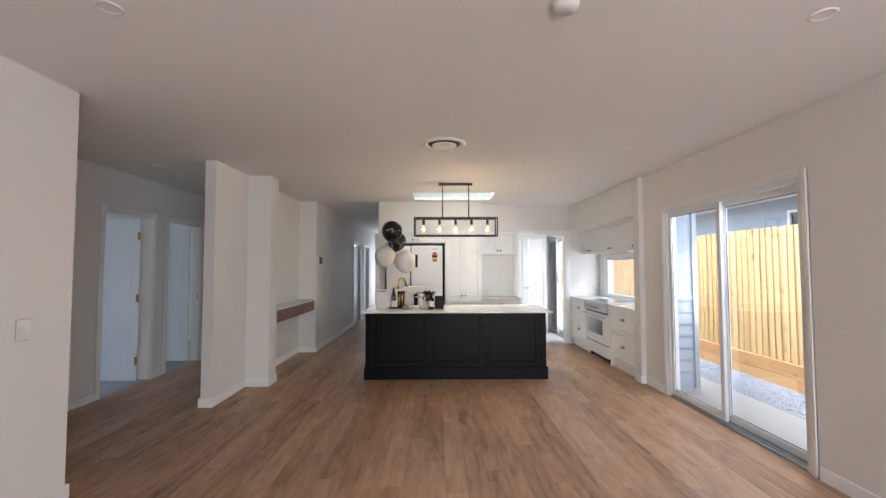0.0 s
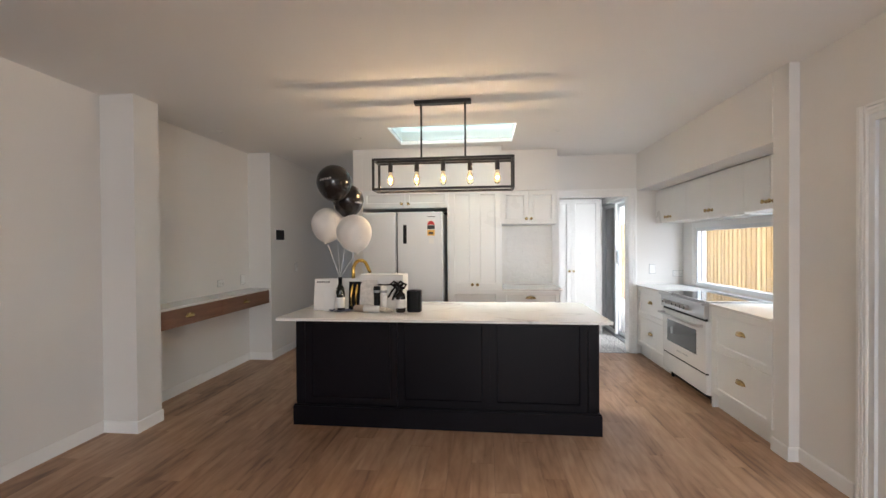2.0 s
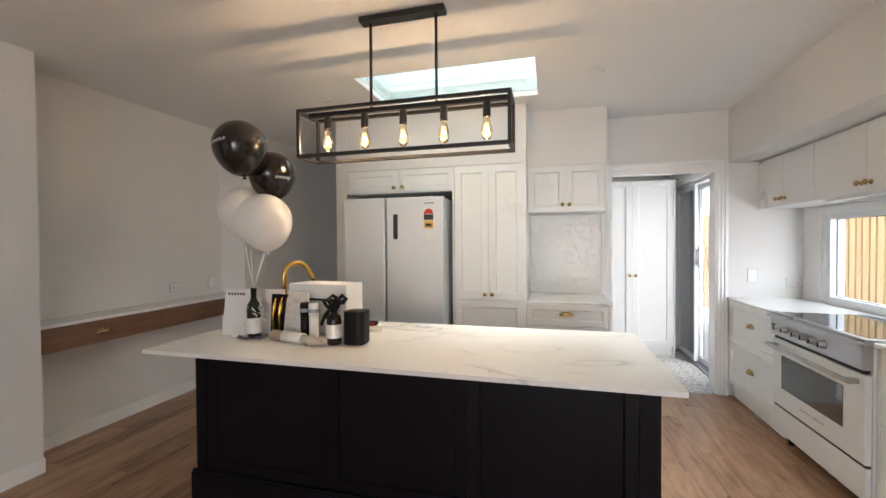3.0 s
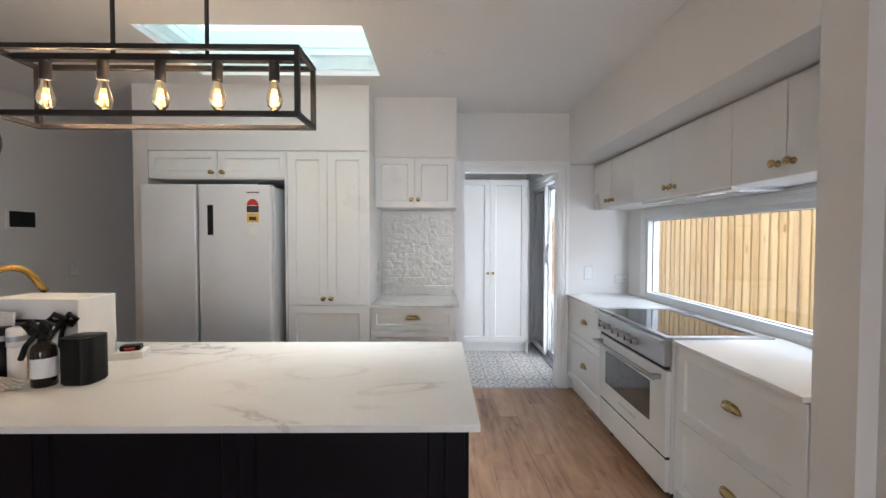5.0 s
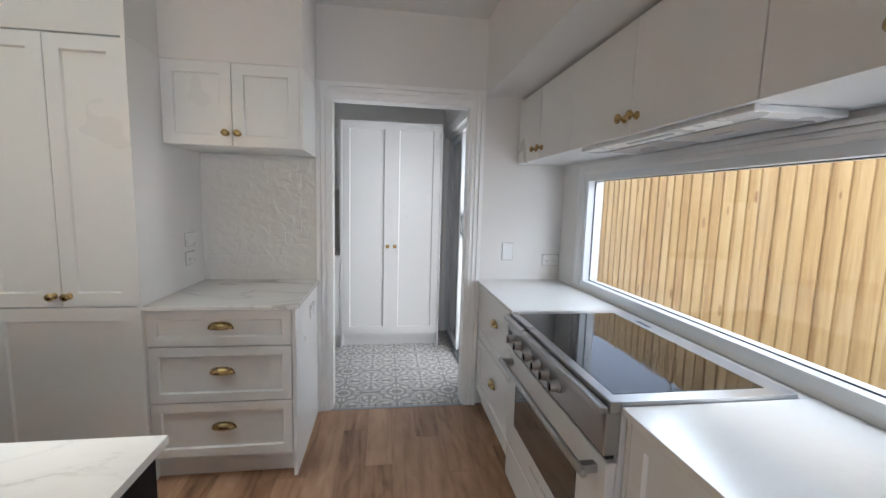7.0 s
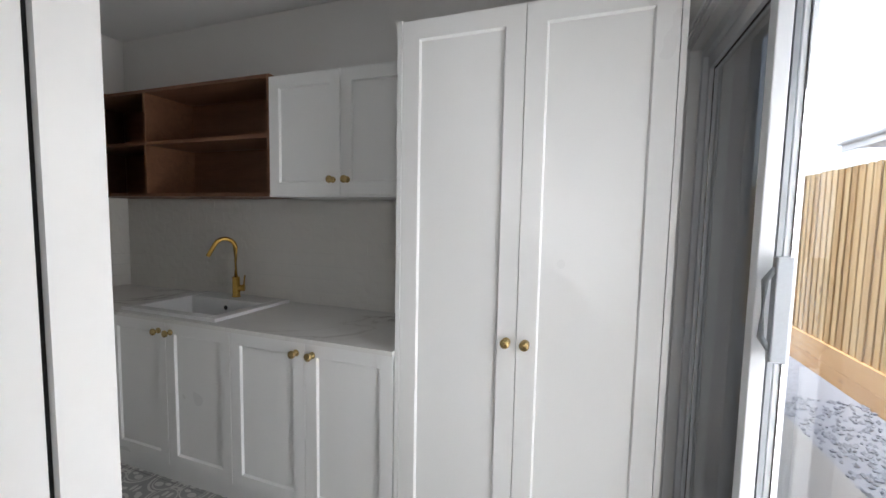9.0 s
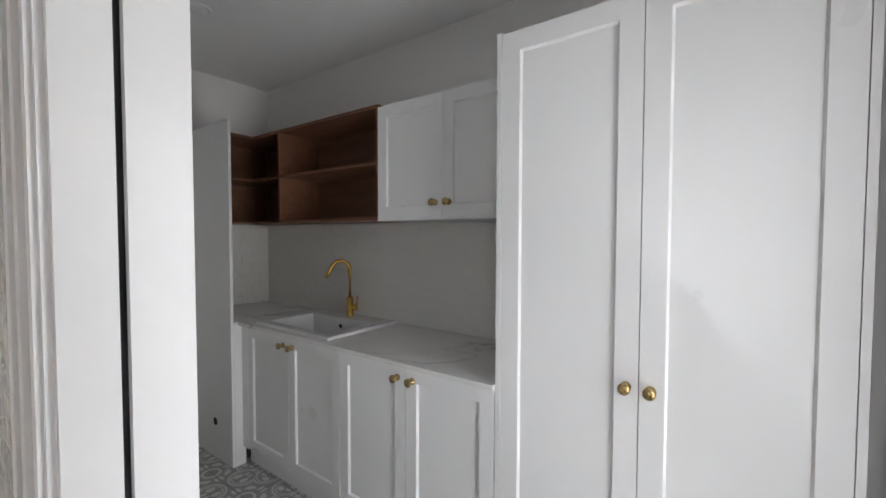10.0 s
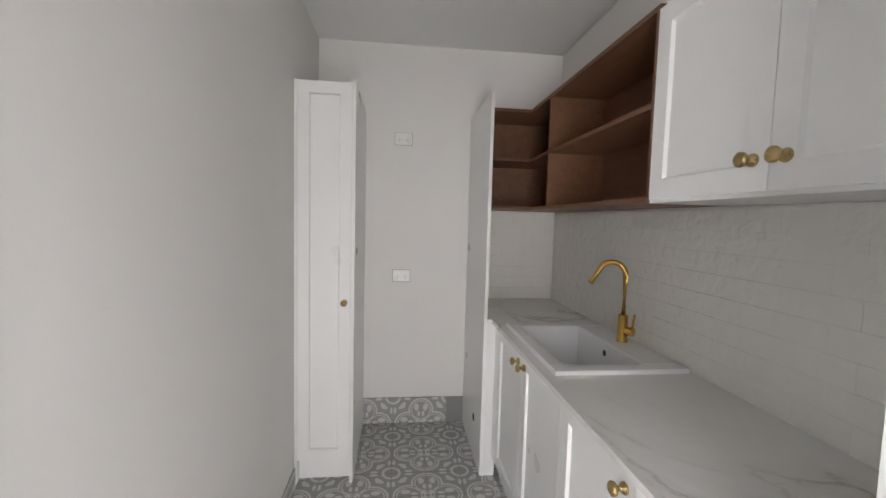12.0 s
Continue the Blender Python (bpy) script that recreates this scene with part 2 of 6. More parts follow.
def pine(name, dark, mid, light, along=2):
    """Fresh pine fence boards: own tone for each, long grain, knots and resin streaks."""
    m, nt, p = shader(name)
    rnd = nt.nodes.new("ShaderNodeObjectInfo").outputs["Random"]
    sh = nt.nodes.new("ShaderNodeCombineXYZ")
    nt.links.new(math_node(nt, "MULTIPLY", rnd, 23.0), sh.inputs[2])
    add = nt.nodes.new("ShaderNodeVectorMath")
    nt.links.new(position(nt), add.inputs[0])
    nt.links.new(sh.outputs[0], add.inputs[1])
    sc = [22.0, 22.0, 22.0]
    sc[along] = 1.1
    mp = node(nt, "ShaderNodeMapping", Scale=tuple(sc))
    nt.links.new(add.outputs[0], mp.inputs["Vector"])
    a, b = noise_tex(nt, mp.outputs[0], 1.0, 4, 0.6, 1.4), noise_tex(nt, mp.outputs[0], 5.0, 4, 0.6)
    ks = [9.0, 9.0, 9.0]
    ks[along] = 3.2
    km = node(nt, "ShaderNodeMapping", Scale=tuple(ks))
    nt.links.new(add.outputs[0], km.inputs["Vector"])
    vor = node(nt, "ShaderNodeTexVoronoi", Scale=1.0)
    nt.links.new(km.outputs[0], vor.inputs["Vector"])
    knot = math_node(nt, "LESS_THAN", vor.outputs["Distance"], 0.15)
    f = math_node(nt, "ADD", math_node(nt, "MULTIPLY", a, 0.55), math_node(nt, "MULTIPLY", b, 0.25))
    f = math_node(nt, "ADD", f, math_node(nt, "MULTIPLY_ADD", rnd, 0.22, -0.01))
    f = math_node(nt, "SUBTRACT", f, math_node(nt, "MULTIPLY", knot, 0.30))
    nt.links.new(ramp(nt, f, [(0.22, dark), (0.48, mid), (0.72, light)]), p.inputs["Base Color"])
    p.inputs["Roughness"].default_value = 0.75
    bump(nt, p, b, 0.2, 0.002)
    return m


PINE = pine("fresh_pine_paling", (0.30, 0.165, 0.065), (0.51, 0.35, 0.155), (0.60, 0.455, 0.24))
SLEEPER = pine("orange_pine_sleeper", (0.32, 0.16, 0.06), (0.50, 0.29, 0.12), (0.58, 0.38, 0.18), 1)


def marble(name, amount):
    m, nt, p = shader(name)
    pos = position(nt)
    rot = node(nt, "ShaderNodeMapping", Rotation=(0.0, 0.0, 0.5), Scale=(0.8, 1.5, 1.0))
    nt.links.new(pos, rot.inputs["Vector"])
    n1 = node(nt, "ShaderNodeTexNoise", Scale=1.35, Detail=6.0, Roughness=0.58, Distortion=1.3)
    nt.links.new(rot.outputs[0], n1.inputs["Vector"])
    n2 = noise_tex(nt, pos, 1.1, 3)
    n3 = noise_tex(nt, pos, 30, 4)
    v = math_node(nt, "ABSOLUTE", math_node(nt, "SUBTRACT", n1.outputs["Fac"], 0.5))
    thin = math_node(nt, "SUBTRACT", 1.0, math_node(nt, "MULTIPLY", v, 55.0))
    soft = math_node(nt, "SUBTRACT", 1.0, math_node(nt, "MULTIPLY", v, 14.0))
    mask = math_node(nt, "MULTIPLY", math_node(nt, "MAXIMUM", math_node(nt, "SUBTRACT", n2, 0.42), 0.0), 4.5)
    vein = math_node(nt, "ADD", math_node(nt, "MULTIPLY", math_node(nt, "MAXIMUM", thin, 0.0), 0.55), math_node(nt, "MULTIPLY", math_node(nt, "MAXIMUM", soft, 0.0), 0.22))
    vein = math_node(nt, "MULTIPLY", math_node(nt, "MULTIPLY", vein, amount), math_node(nt, "MINIMUM", mask, 1.0))
    vein = math_node(nt, "ADD", vein, math_node(nt, "MULTIPLY_ADD", n3, 0.06, -0.03))
    nt.links.new(ramp(nt, vein, [(0.0, (0.80, 0.79, 0.77)), (0.45, (0.60, 0.58, 0.56)), (0.9, (0.40, 0.39, 0.38))]), p.inputs["Base Color"])
    p.inputs["Roughness"].default_value = 0.16
    return m


MARBLE = marble("white_veined_stone", 1.0)
PLAIN_STONE = marble("white_faintly_veined_stone", 0.11)


def gloss_tile(name, color):
    """Hand-made glossy wall tile: its own tone and a softly uneven face."""
    m, nt, p = shader(name)
    rnd = nt.nodes.new("ShaderNodeObjectInfo").outputs["Random"]
    pos = position(nt)
    a = noise_tex(nt, pos, 19, 2, 0.45, 0.6)
    nt.links.new(ramp(nt, rnd, [(0.0, tuple(c * 0.98 for c in color)), (1.0, color)]), p.inputs["Base Color"])
    p.inputs["Roughness"].default_value = 0.07
    bump(nt, p, a, 0.7, 0.009)
    return m


WALL_TILE = gloss_tile("glossy_cream_wall_tile", (0.72, 0.70, 0.66))


def pattern_tile():
    """Grey encaustic floor tile: white rings, lobes and leaves, mirrored from tile to tile."""
    m, nt, p = shader("grey_patterned_encaustic_tile")
    sep = nt.nodes.new("ShaderNodeSeparateXYZ")
    nt.links.new(position(nt), sep.inputs[0])
    S = 0.2
    top = math_node(nt, "PINGPONG", math_node(nt, "SUBTRACT", sep.outputs[0], PANTRY_TILE_X), S)
    upright = math_node(nt, "GREATER_THAN", sep.outputs[2], 0.006)
    across = math_node(nt, "ADD", sep.outputs[1], math_node(nt, "MULTIPLY", sep.outputs[2], 0.0))
    u = math_node(nt, "DIVIDE", math_node(nt, "ADD", math_node(nt, "MULTIPLY", top, math_node(nt, "SUBTRACT", 1.0, upright)),
                  math_node(nt, "MULTIPLY", math_node(nt, "PINGPONG", sep.outputs[2], S), upright)), S)
    v = math_node(nt, "DIVIDE", math_node(nt, "PINGPONG", math_node(nt, "SUBTRACT", across, PANTRY_TILE_Y), S), S)

    def dist(cx, cy, ax=1.0, ay=1.0):
        du = math_node(nt, "MULTIPLY", math_node(nt, "SUBTRACT", u, cx), 1 / ax)
        dv = math_node(nt, "MULTIPLY", math_node(nt, "SUBTRACT", v, cy), 1 / ay)
        return math_node(nt, "SQRT", math_node(nt, "ADD", math_node(nt, "MULTIPLY", du, du), math_node(nt, "MULTIPLY", dv, dv)))

    def ring(d, r, w):
        return math_node(nt, "LESS_THAN", math_node(nt, "ABSOLUTE", math_node(nt, "SUBTRACT", d, r)), w)

    def inside(d, r):
        return math_node(nt, "LESS_THAN", d, r)

    l1, l2 = dist(0.0, 0.50), dist(0.50, 0.0)
    lobes = math_node(nt, "MINIMUM", l1, l2)
    marks = [ring(lobes, 0.42, 0.028), ring(lobes, 0.335, 0.016), ring(dist(1.0, 1.0), 0.24, 0.04)]
    for cx, cy, ax, ay in ((0.16, 0.60, 0.085, 0.13), (0.60, 0.16, 0.13, 0.085), (0.08, 0.36, 0.05, 0.10), (0.36, 0.08, 0.10, 0.05),
                           (0.66, 0.66, 0.09, 0.09), (0.60, 0.74, 0.05, 0.07), (0.74, 0.60, 0.07, 0.05), (0.93, 0.50, 0.05, 0.12), (0.50, 0.93, 0.12, 0.05),
                           (0.12, 0.12, 0.06, 0.06)):
        marks.append(inside(dist(cx, cy, ax, ay), 1.0))
    total = marks[0]
    for k in marks[1:]:
        total = math_node(nt, "MAXIMUM", total, k)
    n = noise_tex(nt, position(nt), 45, 4)
    f = math_node(nt, "ADD", math_node(nt, "MULTIPLY", total, 0.8), math_node(nt, "MULTIPLY_ADD", n, 0.2, 0.0))
    nt.links.new(ramp(nt, f, [(0.0, (0.30, 0.295, 0.29)), (0.2, (0.345, 0.34, 0.33)), (0.8, (0.58, 0.565, 0.54)), (1.0, (0.62, 0.61, 0.585))]), p.inputs["Base Color"])
    p.inputs["Roughness"].default_value = 0.42
    bump(nt, p, n, 0.05, 0.0006)
    return m


PANTRY_TILE_X, PANTRY_TILE_Y = 1.745, 7.78
ENCAUSTIC = pattern_tile()

# ---- mesh helpers ----


def box(bm, x0, x1, y0, y1, z0, z1, soft=0.0):
    vs = [bm.verts.new(c) for c in ((x0, y0, z0), (x1, y0, z0), (x1, y1, z0), (x0, y1, z0), (x0, y0, z1), (x1, y0, z1), (x1, y1, z1), (x0, y1, z1))]
    fs = [bm.faces.new([vs[i] for i in q]) for q in ((0, 3, 2, 1), (4, 5, 6, 7), (0, 1, 5, 4), (1, 2, 6, 5), (2, 3, 7, 6), (3, 0, 4, 7))]
    if soft:
        es = {e for f in fs for e in f.edges}
        bmesh.ops.bevel(bm, geom=list(es), offset=soft, segments=2, affect="EDGES", profile=0.5)
    return bm


def block(x0, x1, y0, y1, z0, z1, soft=0.0):
    return box(bmesh.new(), x0, x1, y0, y1, z0, z1, soft)


def slab(xs, ys, z0, z1, keep):
    """One slab on a grid of lines xs and ys; keep(i, j) says which cells are solid."""
    bm = bmesh.new()
    vs = {}

    def vert(i, j, z):
        if (i, j, z) not in vs:
            vs[i, j, z] = bm.verts.new((xs[i], ys[j], z))
        return vs[i, j, z]

    cells = {(i, j) for i in range(len(xs) - 1) for j in range(len(ys) - 1) if keep(i, j)}
    for i, j in sorted(cells):
        ring = [(i, j), (i + 1, j), (i + 1, j + 1), (i, j + 1)]
        bm.faces.new([vert(*c, z1) for c in ring])
        bm.faces.new([vert(*c, z0) for c in ring[::-1]])
        for k, (di, dj) in enumerate(((0, -1), (1, 0), (0, 1), (-1, 0))):
            if (i + di, j + dj) not in cells:
                a, b = ring[k], ring[(k + 1) % 4]
                bm.faces.new((vert(*a, z0), vert(*b, z0), vert(*b, z1), vert(*a, z1)))
    return bm


def lathe(profile, segs=28, cap=True):
    """A turned shape round z from (radius, height) pairs, bottom first."""
    bm = bmesh.new()
    rings = []
    for r, z in profile:
        if r < 1e-5:
            rings.append([bm.verts.new((0, 0, z))])
        else:
            rings.append([bm.verts.new((r * math.cos(2 * math.pi * i / segs), r * math.sin(2 * math.pi * i / segs), z)) for i in range(segs)])
    for a, b in zip(rings, rings[1:]):
        for i in range(segs):
            j = (i + 1) % segs
            if len(a) == 1 and len(b) == 1:
                continue
            if len(a) == 1:
                bm.faces.new((a[0], b[j], b[i]))
            elif len(b) == 1:
                bm.faces.new((a[i], a[j], b[0]))
            else:
                bm.faces.new((a[i], a[j], b[j], b[i]))
    if cap:
        for r, flip in ((rings[0], True), (rings[-1], False)):
            if len(r) > 2:
                bm.faces.new(r[::-1] if flip else r)
    for f in bm.faces:
        f.smooth = True
    return bm


def tube(bm, pts, r, segs=10):
    """A round bar along a line of points."""
    pts = [Vector(p) for p in pts]
    rings = []
    for i, p in enumerate(pts):
        d = (pts[min(i + 1, len(pts) - 1)] - pts[max(i - 1, 0)]).normalized()
        q = d.to_track_quat("Z", "Y")
        rad = r[i] if isinstance(r, (list, tuple)) else r
        rings.append([bm.verts.new(p + q @ Vector((rad * math.cos(2 * math.pi * k / segs), rad * math.sin(2 * math.pi * k / segs), 0))) for k in range(segs)])
    for a, b in zip(rings, rings[1:]):
        for i in range(segs):
            j = (i + 1) % segs
            bm.faces.new((a[i], a[j], b[j], b[i])).smooth = True
    bm.faces.new(rings[0][::-1])
    bm.faces.new(rings[-1])
    return bm


def moved(bm, m):
    bm.transform(m)
    return bm


def mesh_of(bm, name, material):
    me = bpy.data.meshes.new(name)
    bm.normal_update()
    bm.to_mesh(me)
    bm.free()
    me.materials.append(material)
    return me


def world_place(ob):
    p = Vector((0, 0, 0))
    while ob is not None:
        p = p + ob.location
        ob = ob.parent
    return p


def part(name, bm, material, parent, label=""):
    """Links a bmesh in world places as one mesh under a thing or a part."""
    ob = new(name, mesh_of(bm, name, material))
    ob.parent = parent
    ob.location = -world_place(parent)
    return tagged(ob, label)


def thing(name, base, label, category, group="", kind=""):
    """The Empty at the base of a thing that parents its parts."""
    ob = new(name)
    ob.location = base
    ob.empty_display_size = 0.05
    return tagged(ob, label, category, group, kind)


def solid(name, bm, material, label, category, group="", kind=""):
    """A thing that is one mesh."""
    return tagged(new(name, mesh_of(bm, name, material)), label, category, group, kind)


def structure(name, bm, material, label, category):
    return solid(name, bm, material, label, category, kind="structure")


def wall(name, boxes, material, label, category="wall"):
    bm = bmesh.new()
    for b in boxes:
        box(bm, *b)
    return structure(name, bm, material, label, category)


def shaker(w, h, rail=0.062, t=0.019, depth=0.011):
    """A framed door, its front in the plane y = 0 looking to -y, from the lower left corner."""
    bm = block(0, w, 0, t, 0, h)
    bm.normal_update()
    front = [f for f in bm.faces if f.normal.y < -0.9]
    bmesh.ops.inset_region(bm, faces=front, thickness=min(rail, w * 0.3, h * 0.3), use_even_offset=True)
    bmesh.ops.inset_region(bm, faces=front, thickness=0.006, depth=-depth, use_even_offset=True)
    return bm


def flat_door(w, h, t=0.019):
    return block(0, w, 0, t, 0, h, 0.0012)


def turn(x, y, z, face):
    """The pose that turns a front that looks to -y to the given side."""
    return pose(x, y, z, 0, 0, {"-y": 0, "-x": -90, "+x": 90, "+y": 180}[face])


def knob_mesh():
    bm = lathe([(0.0150, 0.0), (0.0158, 0.003), (0.0140, 0.008), (0.0085, 0.0125), (0.0062, 0.016), (0.0066, 0.020), (0.0105, 0.0235), (0.0162, 0.027), (0.0182, 0.032), (0.0172, 0.037), (0.0110, 0.0405), (0.0, 0.0415)], 20)
    return moved(bm, pose(0, 0, 0, 90, 0, 0))


def cup_mesh(w=0.112):
    """A cup pull: a ribbed half dome open below, on a thin back plate."""
    bm = bmesh.new()
    nu, nv = 18, 7
    grid = []
    for j in range(nv + 1):
        b = math.pi * 0.5 * j / nv
        row = []
        for i in range(nu + 1):
            a = math.pi * i / nu
            x, y = -math.cos(a), -math.sin(a) * math.sin(b)
            z = math.sin(a) * math.cos(b)
            row.append(bm.verts.new((x * w / 2, y * 0.026, -0.012 + z * 0.030 if j < nv else -0.012)))
        grid.append(row)
    for j in range(nv):
        for i in range(nu):
            bm.faces.new((grid[j][i], grid[j][i + 1], grid[j + 1][i + 1], grid[j + 1][i])).smooth = True
    bmesh.ops.remove_doubles(bm, verts=bm.verts, dist=1e-5)
    bmesh.ops.recalc_face_normals(bm, faces=bm.faces)
    bmesh.ops.solidify(bm, geom=list(bm.faces), thickness=0.002)
    box(bm, -w / 2 - 0.004, w / 2 + 0.004, -0.003, 0.0, -0.014, -0.010)
    tube(bm, [(-w / 2 - 0.003, -0.002, -0.012), (-w / 2 * 0.9, -0.002, 0.008), (-w / 2 * 0.6, -0.002, 0.0185), (0, -0.002, 0.0215), (w / 2 * 0.6, -0.002, 0.0185), (w / 2 * 0.9, -0.002, 0.008), (w / 2 + 0.003, -0.002, -0.012)], 0.003, 6)
    return bm


def knob(x, y, z, face, parent):
    return part("knob", moved(knob_mesh(), turn(x, y, z, face)), BRASS, parent, "round brushed brass knob")


def cup(x, y, z, face, parent):
    return part("cup_handle", moved(cup_mesh(), turn(x, y, z, face)), BRASS, parent, "brass cup pull")

# ---- large structure ----
H = 2.65
wall("wall_living_west", [(-2.60, -2.49, -3.1, 2.56, 0, H)], WALL, "plain warm white painted living room wall")
wall("wall_side_hall_south", [(-4.05, -2.60, 2.44, 2.56, 0, H)], WALL, "plain white wall at the end of the side hall")
wall("wall_side_hall_west", [(-4.05, -3.93, 2.56, 4.58, 0, H), (-4.05, -3.93, 5.35, 5.69, 0, H), (-4.05, -3.93, 6.46, 7.60, 0, H),
                             (-4.05, -3.93, 4.58, 5.35, 2.14, H), (-4.05, -3.93, 5.69, 6.46, 2.14, H)], WALL, "white side hall wall with two door openings")
wall("wall_side_hall_north", [(-4.05, -2.66, 7.60, 7.72, 0, H)], WALL, "plain white wall closing the side hall")
wall("wall_bedroom", [(-6.62, -6.50, 2.5, 3.8, 0, H), (-6.62, -6.50, 5.2, 6.0, 0, H), (-6.62, -6.50, 7.4, 8.4, 0, H), (-6.62, -6.50, 3.8, 5.2, 0, 0.9), (-6.62, -6.50, 3.8, 5.2, 2.1, H),
                      (-6.62, -6.50, 6.0, 7.4, 0, 0.9), (-6.62, -6.50, 6.0, 7.4, 2.1, H), (-6.50, -4.05, 2.5, 2.62, 0, H), (-6.50, -4.05, 5.46, 5.58, 0, H), (-6.50, -4.05, 8.28, 8.40, 0, H),
                      (-4.05, -3.93, 7.60, 8.40, 0, H)], WALL, "pale bedroom walls beyond the side hall doors")
wall("wall_nib", [(-2.616, -2.50, 4.27, 5.02, 0, H)], WALL, "short white wall nib beside the side hall")
wall("wall_column", [(-2.66, -2.21, 5.02, 5.26, 0, H)], WALL, "square white wall column", "column")
wall("wall_desk_recess", [(-2.66, -2.53, 5.26, 7.06, 0, H)], WALL, "white wall at the back of the desk recess")
wall("wall_desk_return", [(-2.66, -2.23, 7.06, 7.18, 0, H)], WALL, "short white wall beside the desk recess")
wall("wall_hall_west", [(-2.35, -2.23, 7.18, 10.30, 0, H), (-2.35, -2.23, 11.16, 11.70, 0, H), (-2.35, -2.23, 12.56, 14.0, 0, H), (-2.35, -2.23, 10.30, 11.16, 2.08, H), (-2.35, -2.23, 11.70, 12.56, 2.08, H)],
     WALL, "long white hallway wall with doors")
wall("wall_hall_east", [(-1.135, -1.02, 7.06, 7.755, 0, H), (-1.165, -1.05, 9.65, 14.0, 0, H), (-1.165, -1.05, 7.755, 9.65, 0, H)], WALL, "white hallway wall ending beside the fridge")
wall("wall_hall_end", [(-2.35, -2.10, 14.0, 14.12, 0, H), (-1.30, -1.02, 14.0, 14.12, 0, H), (-2.10, -1.30, 14.0, 14.12, 2.1, H)], WALL, "white wall round the bright entry opening")
wall("wall_kitchen_north", [(-1.05, 1.485, 7.755, 7.85, 0, H), (2.418, 3.215, 7.755, 7.85, 0, H), (1.485, 2.418, 7.755, 7.85, 2.106, H)], WALL, "white kitchen wall with the pantry doorway")
wall("wall_kitchen_alcove", [(2.51, 3.09, 5.045, 5.195, 0, H), (3.09, 3.215, 5.045, 5.42, 0, H), (3.09, 3.215, 7.435, 7.755, 0, H), (3.09, 3.215, 5.42, 7.435, 0, 0.945), (3.09, 3.215, 5.42, 7.435, 1.645, H)], WALL,
     "white kitchen alcove wall with a long low window")
wall("wall_living_east", [(2.575, 2.67, -3.1, 2.775, 0, H), (2.575, 2.67, 4.56, 5.045, 0, H), (2.575, 2.67, 2.775, 4.56, 2.145, H)], WALL, "white living room wall round the sliding glass door")
# Unseen south wall; its opening is made up to go with the fill lamp.
wall("wall_living_south", [(-2.60, 0.55, -3.22, -3.10, 0, H), (2.45, 2.80, -3.22, -3.10, 0, H), (0.55, 2.45, -3.22, -3.10, 2.35, H), (0.55, 2.45, -3.22, -3.10, 0, 0.15)], WALL, "plain white wall with an added opening behind the fill lamp")
wall("wall_pantry_west", [(-1.05, -1.04, 7.85, 9.65, 0, H)], WALL, "plain white pantry end wall")
wall("wall_pantry_north", [(-1.04, 2.70, 9.53, 9.65, 0, H)], WALL, "plain white pantry back wall")
wall("wall_pantry_east", [(2.475, 2.70, 7.85, 8.10, 0, H), (2.475, 2.70, 9.42, 9.53, 0, H), (2.475, 2.70, 8.10, 9.42, 2.14, H)], WALL, "white pantry wall round a sliding door")
wall("bulkhead_fridge", [(-1.02, 0.705, 7.062, 7.755, 2.14, H)], WALL, "white bulkhead above the fridge and pantry cabinets", "bulkhead")
wall("bulkhead_niche", [(0.705, 1.405, 7.33, 7.755, 2.14, H)], WALL, "white bulkhead above the niche cabinets", "bulkhead")
wall("bulkhead_range", [(2.505, 3.09, 5.195, 7.755, 2.16, H)], WALL, "white bulkhead above the range cabinets", "bulkhead")

# Ceiling with the skylight opening.
SX0, SX1, SY0, SY1 = -0.48, 0.816, 6.175, 6.88
wall("ceiling", [(-6.62, SX0, -3.22, 14.12, H, H + 0.2), (SX1, 2.80, -3.22, 14.12, H, H + 0.2), (2.80, 3.23, 5.02, 7.87, H, H + 0.2), (SX0, SX1, -3.22, SY0, H, H + 0.2), (SX0, SX1, SY1, 14.12, H, H + 0.2)], CEILING,
     "smooth white plasterboard ceiling with a skylight opening", "ceiling")
wall("roof", [(-6.9, SX0, -3.5, 14.4, 2.86, 2.98), (SX1, 2.92, -3.5, 14.4, 2.86, 2.98), (2.92, 3.34, 4.95, 7.95, 2.86, 2.98), (SX0, SX1, -3.5, SY0, 2.86, 2.98), (SX0, SX1, SY1, 14.4, 2.86, 2.98)], ROOF, "white metal roof sheet", "roof")
sw = thing("window_skylight", (0.168, 6.53, 2.83), "fixed pale blue skylight above the island", "skylight", kind="structure")
pane = part("pane", block(SX0, SX1, SY0, SY1, 2.690, 2.700), ROOF_GLASS, sw)
pane.visible_shadow = False

floor = wall("floor", [(-4.05, 2.685, -3.22, 7.755, -0.12, -0.005), (-2.35, -1.02, 7.755, 14.12, -0.12, -0.005)], DARK_GAP, "brown wood-look plank floor", "floor")
pantry_floor = wall("floor_pantry", [(-1.04, 2.75, 7.755, 9.53, -0.12, -0.003)], GROUT, "grey patterned tile floor of the pantry", "floor")
wall("floor_bedroom", [(-6.5, -4.05, 2.62, 5.46, -0.12, 0.0)], GREY_TILE, "grey tiled floor beyond the side hall door", "floor")
wall("floor_carpet_room", [(-6.5, -4.05, 5.58, 8.28, -0.12, 0.004)], CARPET, "grey carpet beyond the side hall door", "floor")
wall("threshold_strip", [(-4.05, -3.93, 4.58, 5.35, -0.005, 0.004), (-4.05, -3.93, 5.69, 6.46, -0.005, 0.004)], GREY_ALU, "thin grey metal threshold strips under the doors", "trim")
wall("threshold_pantry", [(1.485, 2.418, 7.735, 7.757, -0.005, 0.003)], GREY_ALU, "thin metal strip between planks and tiles", "trim")


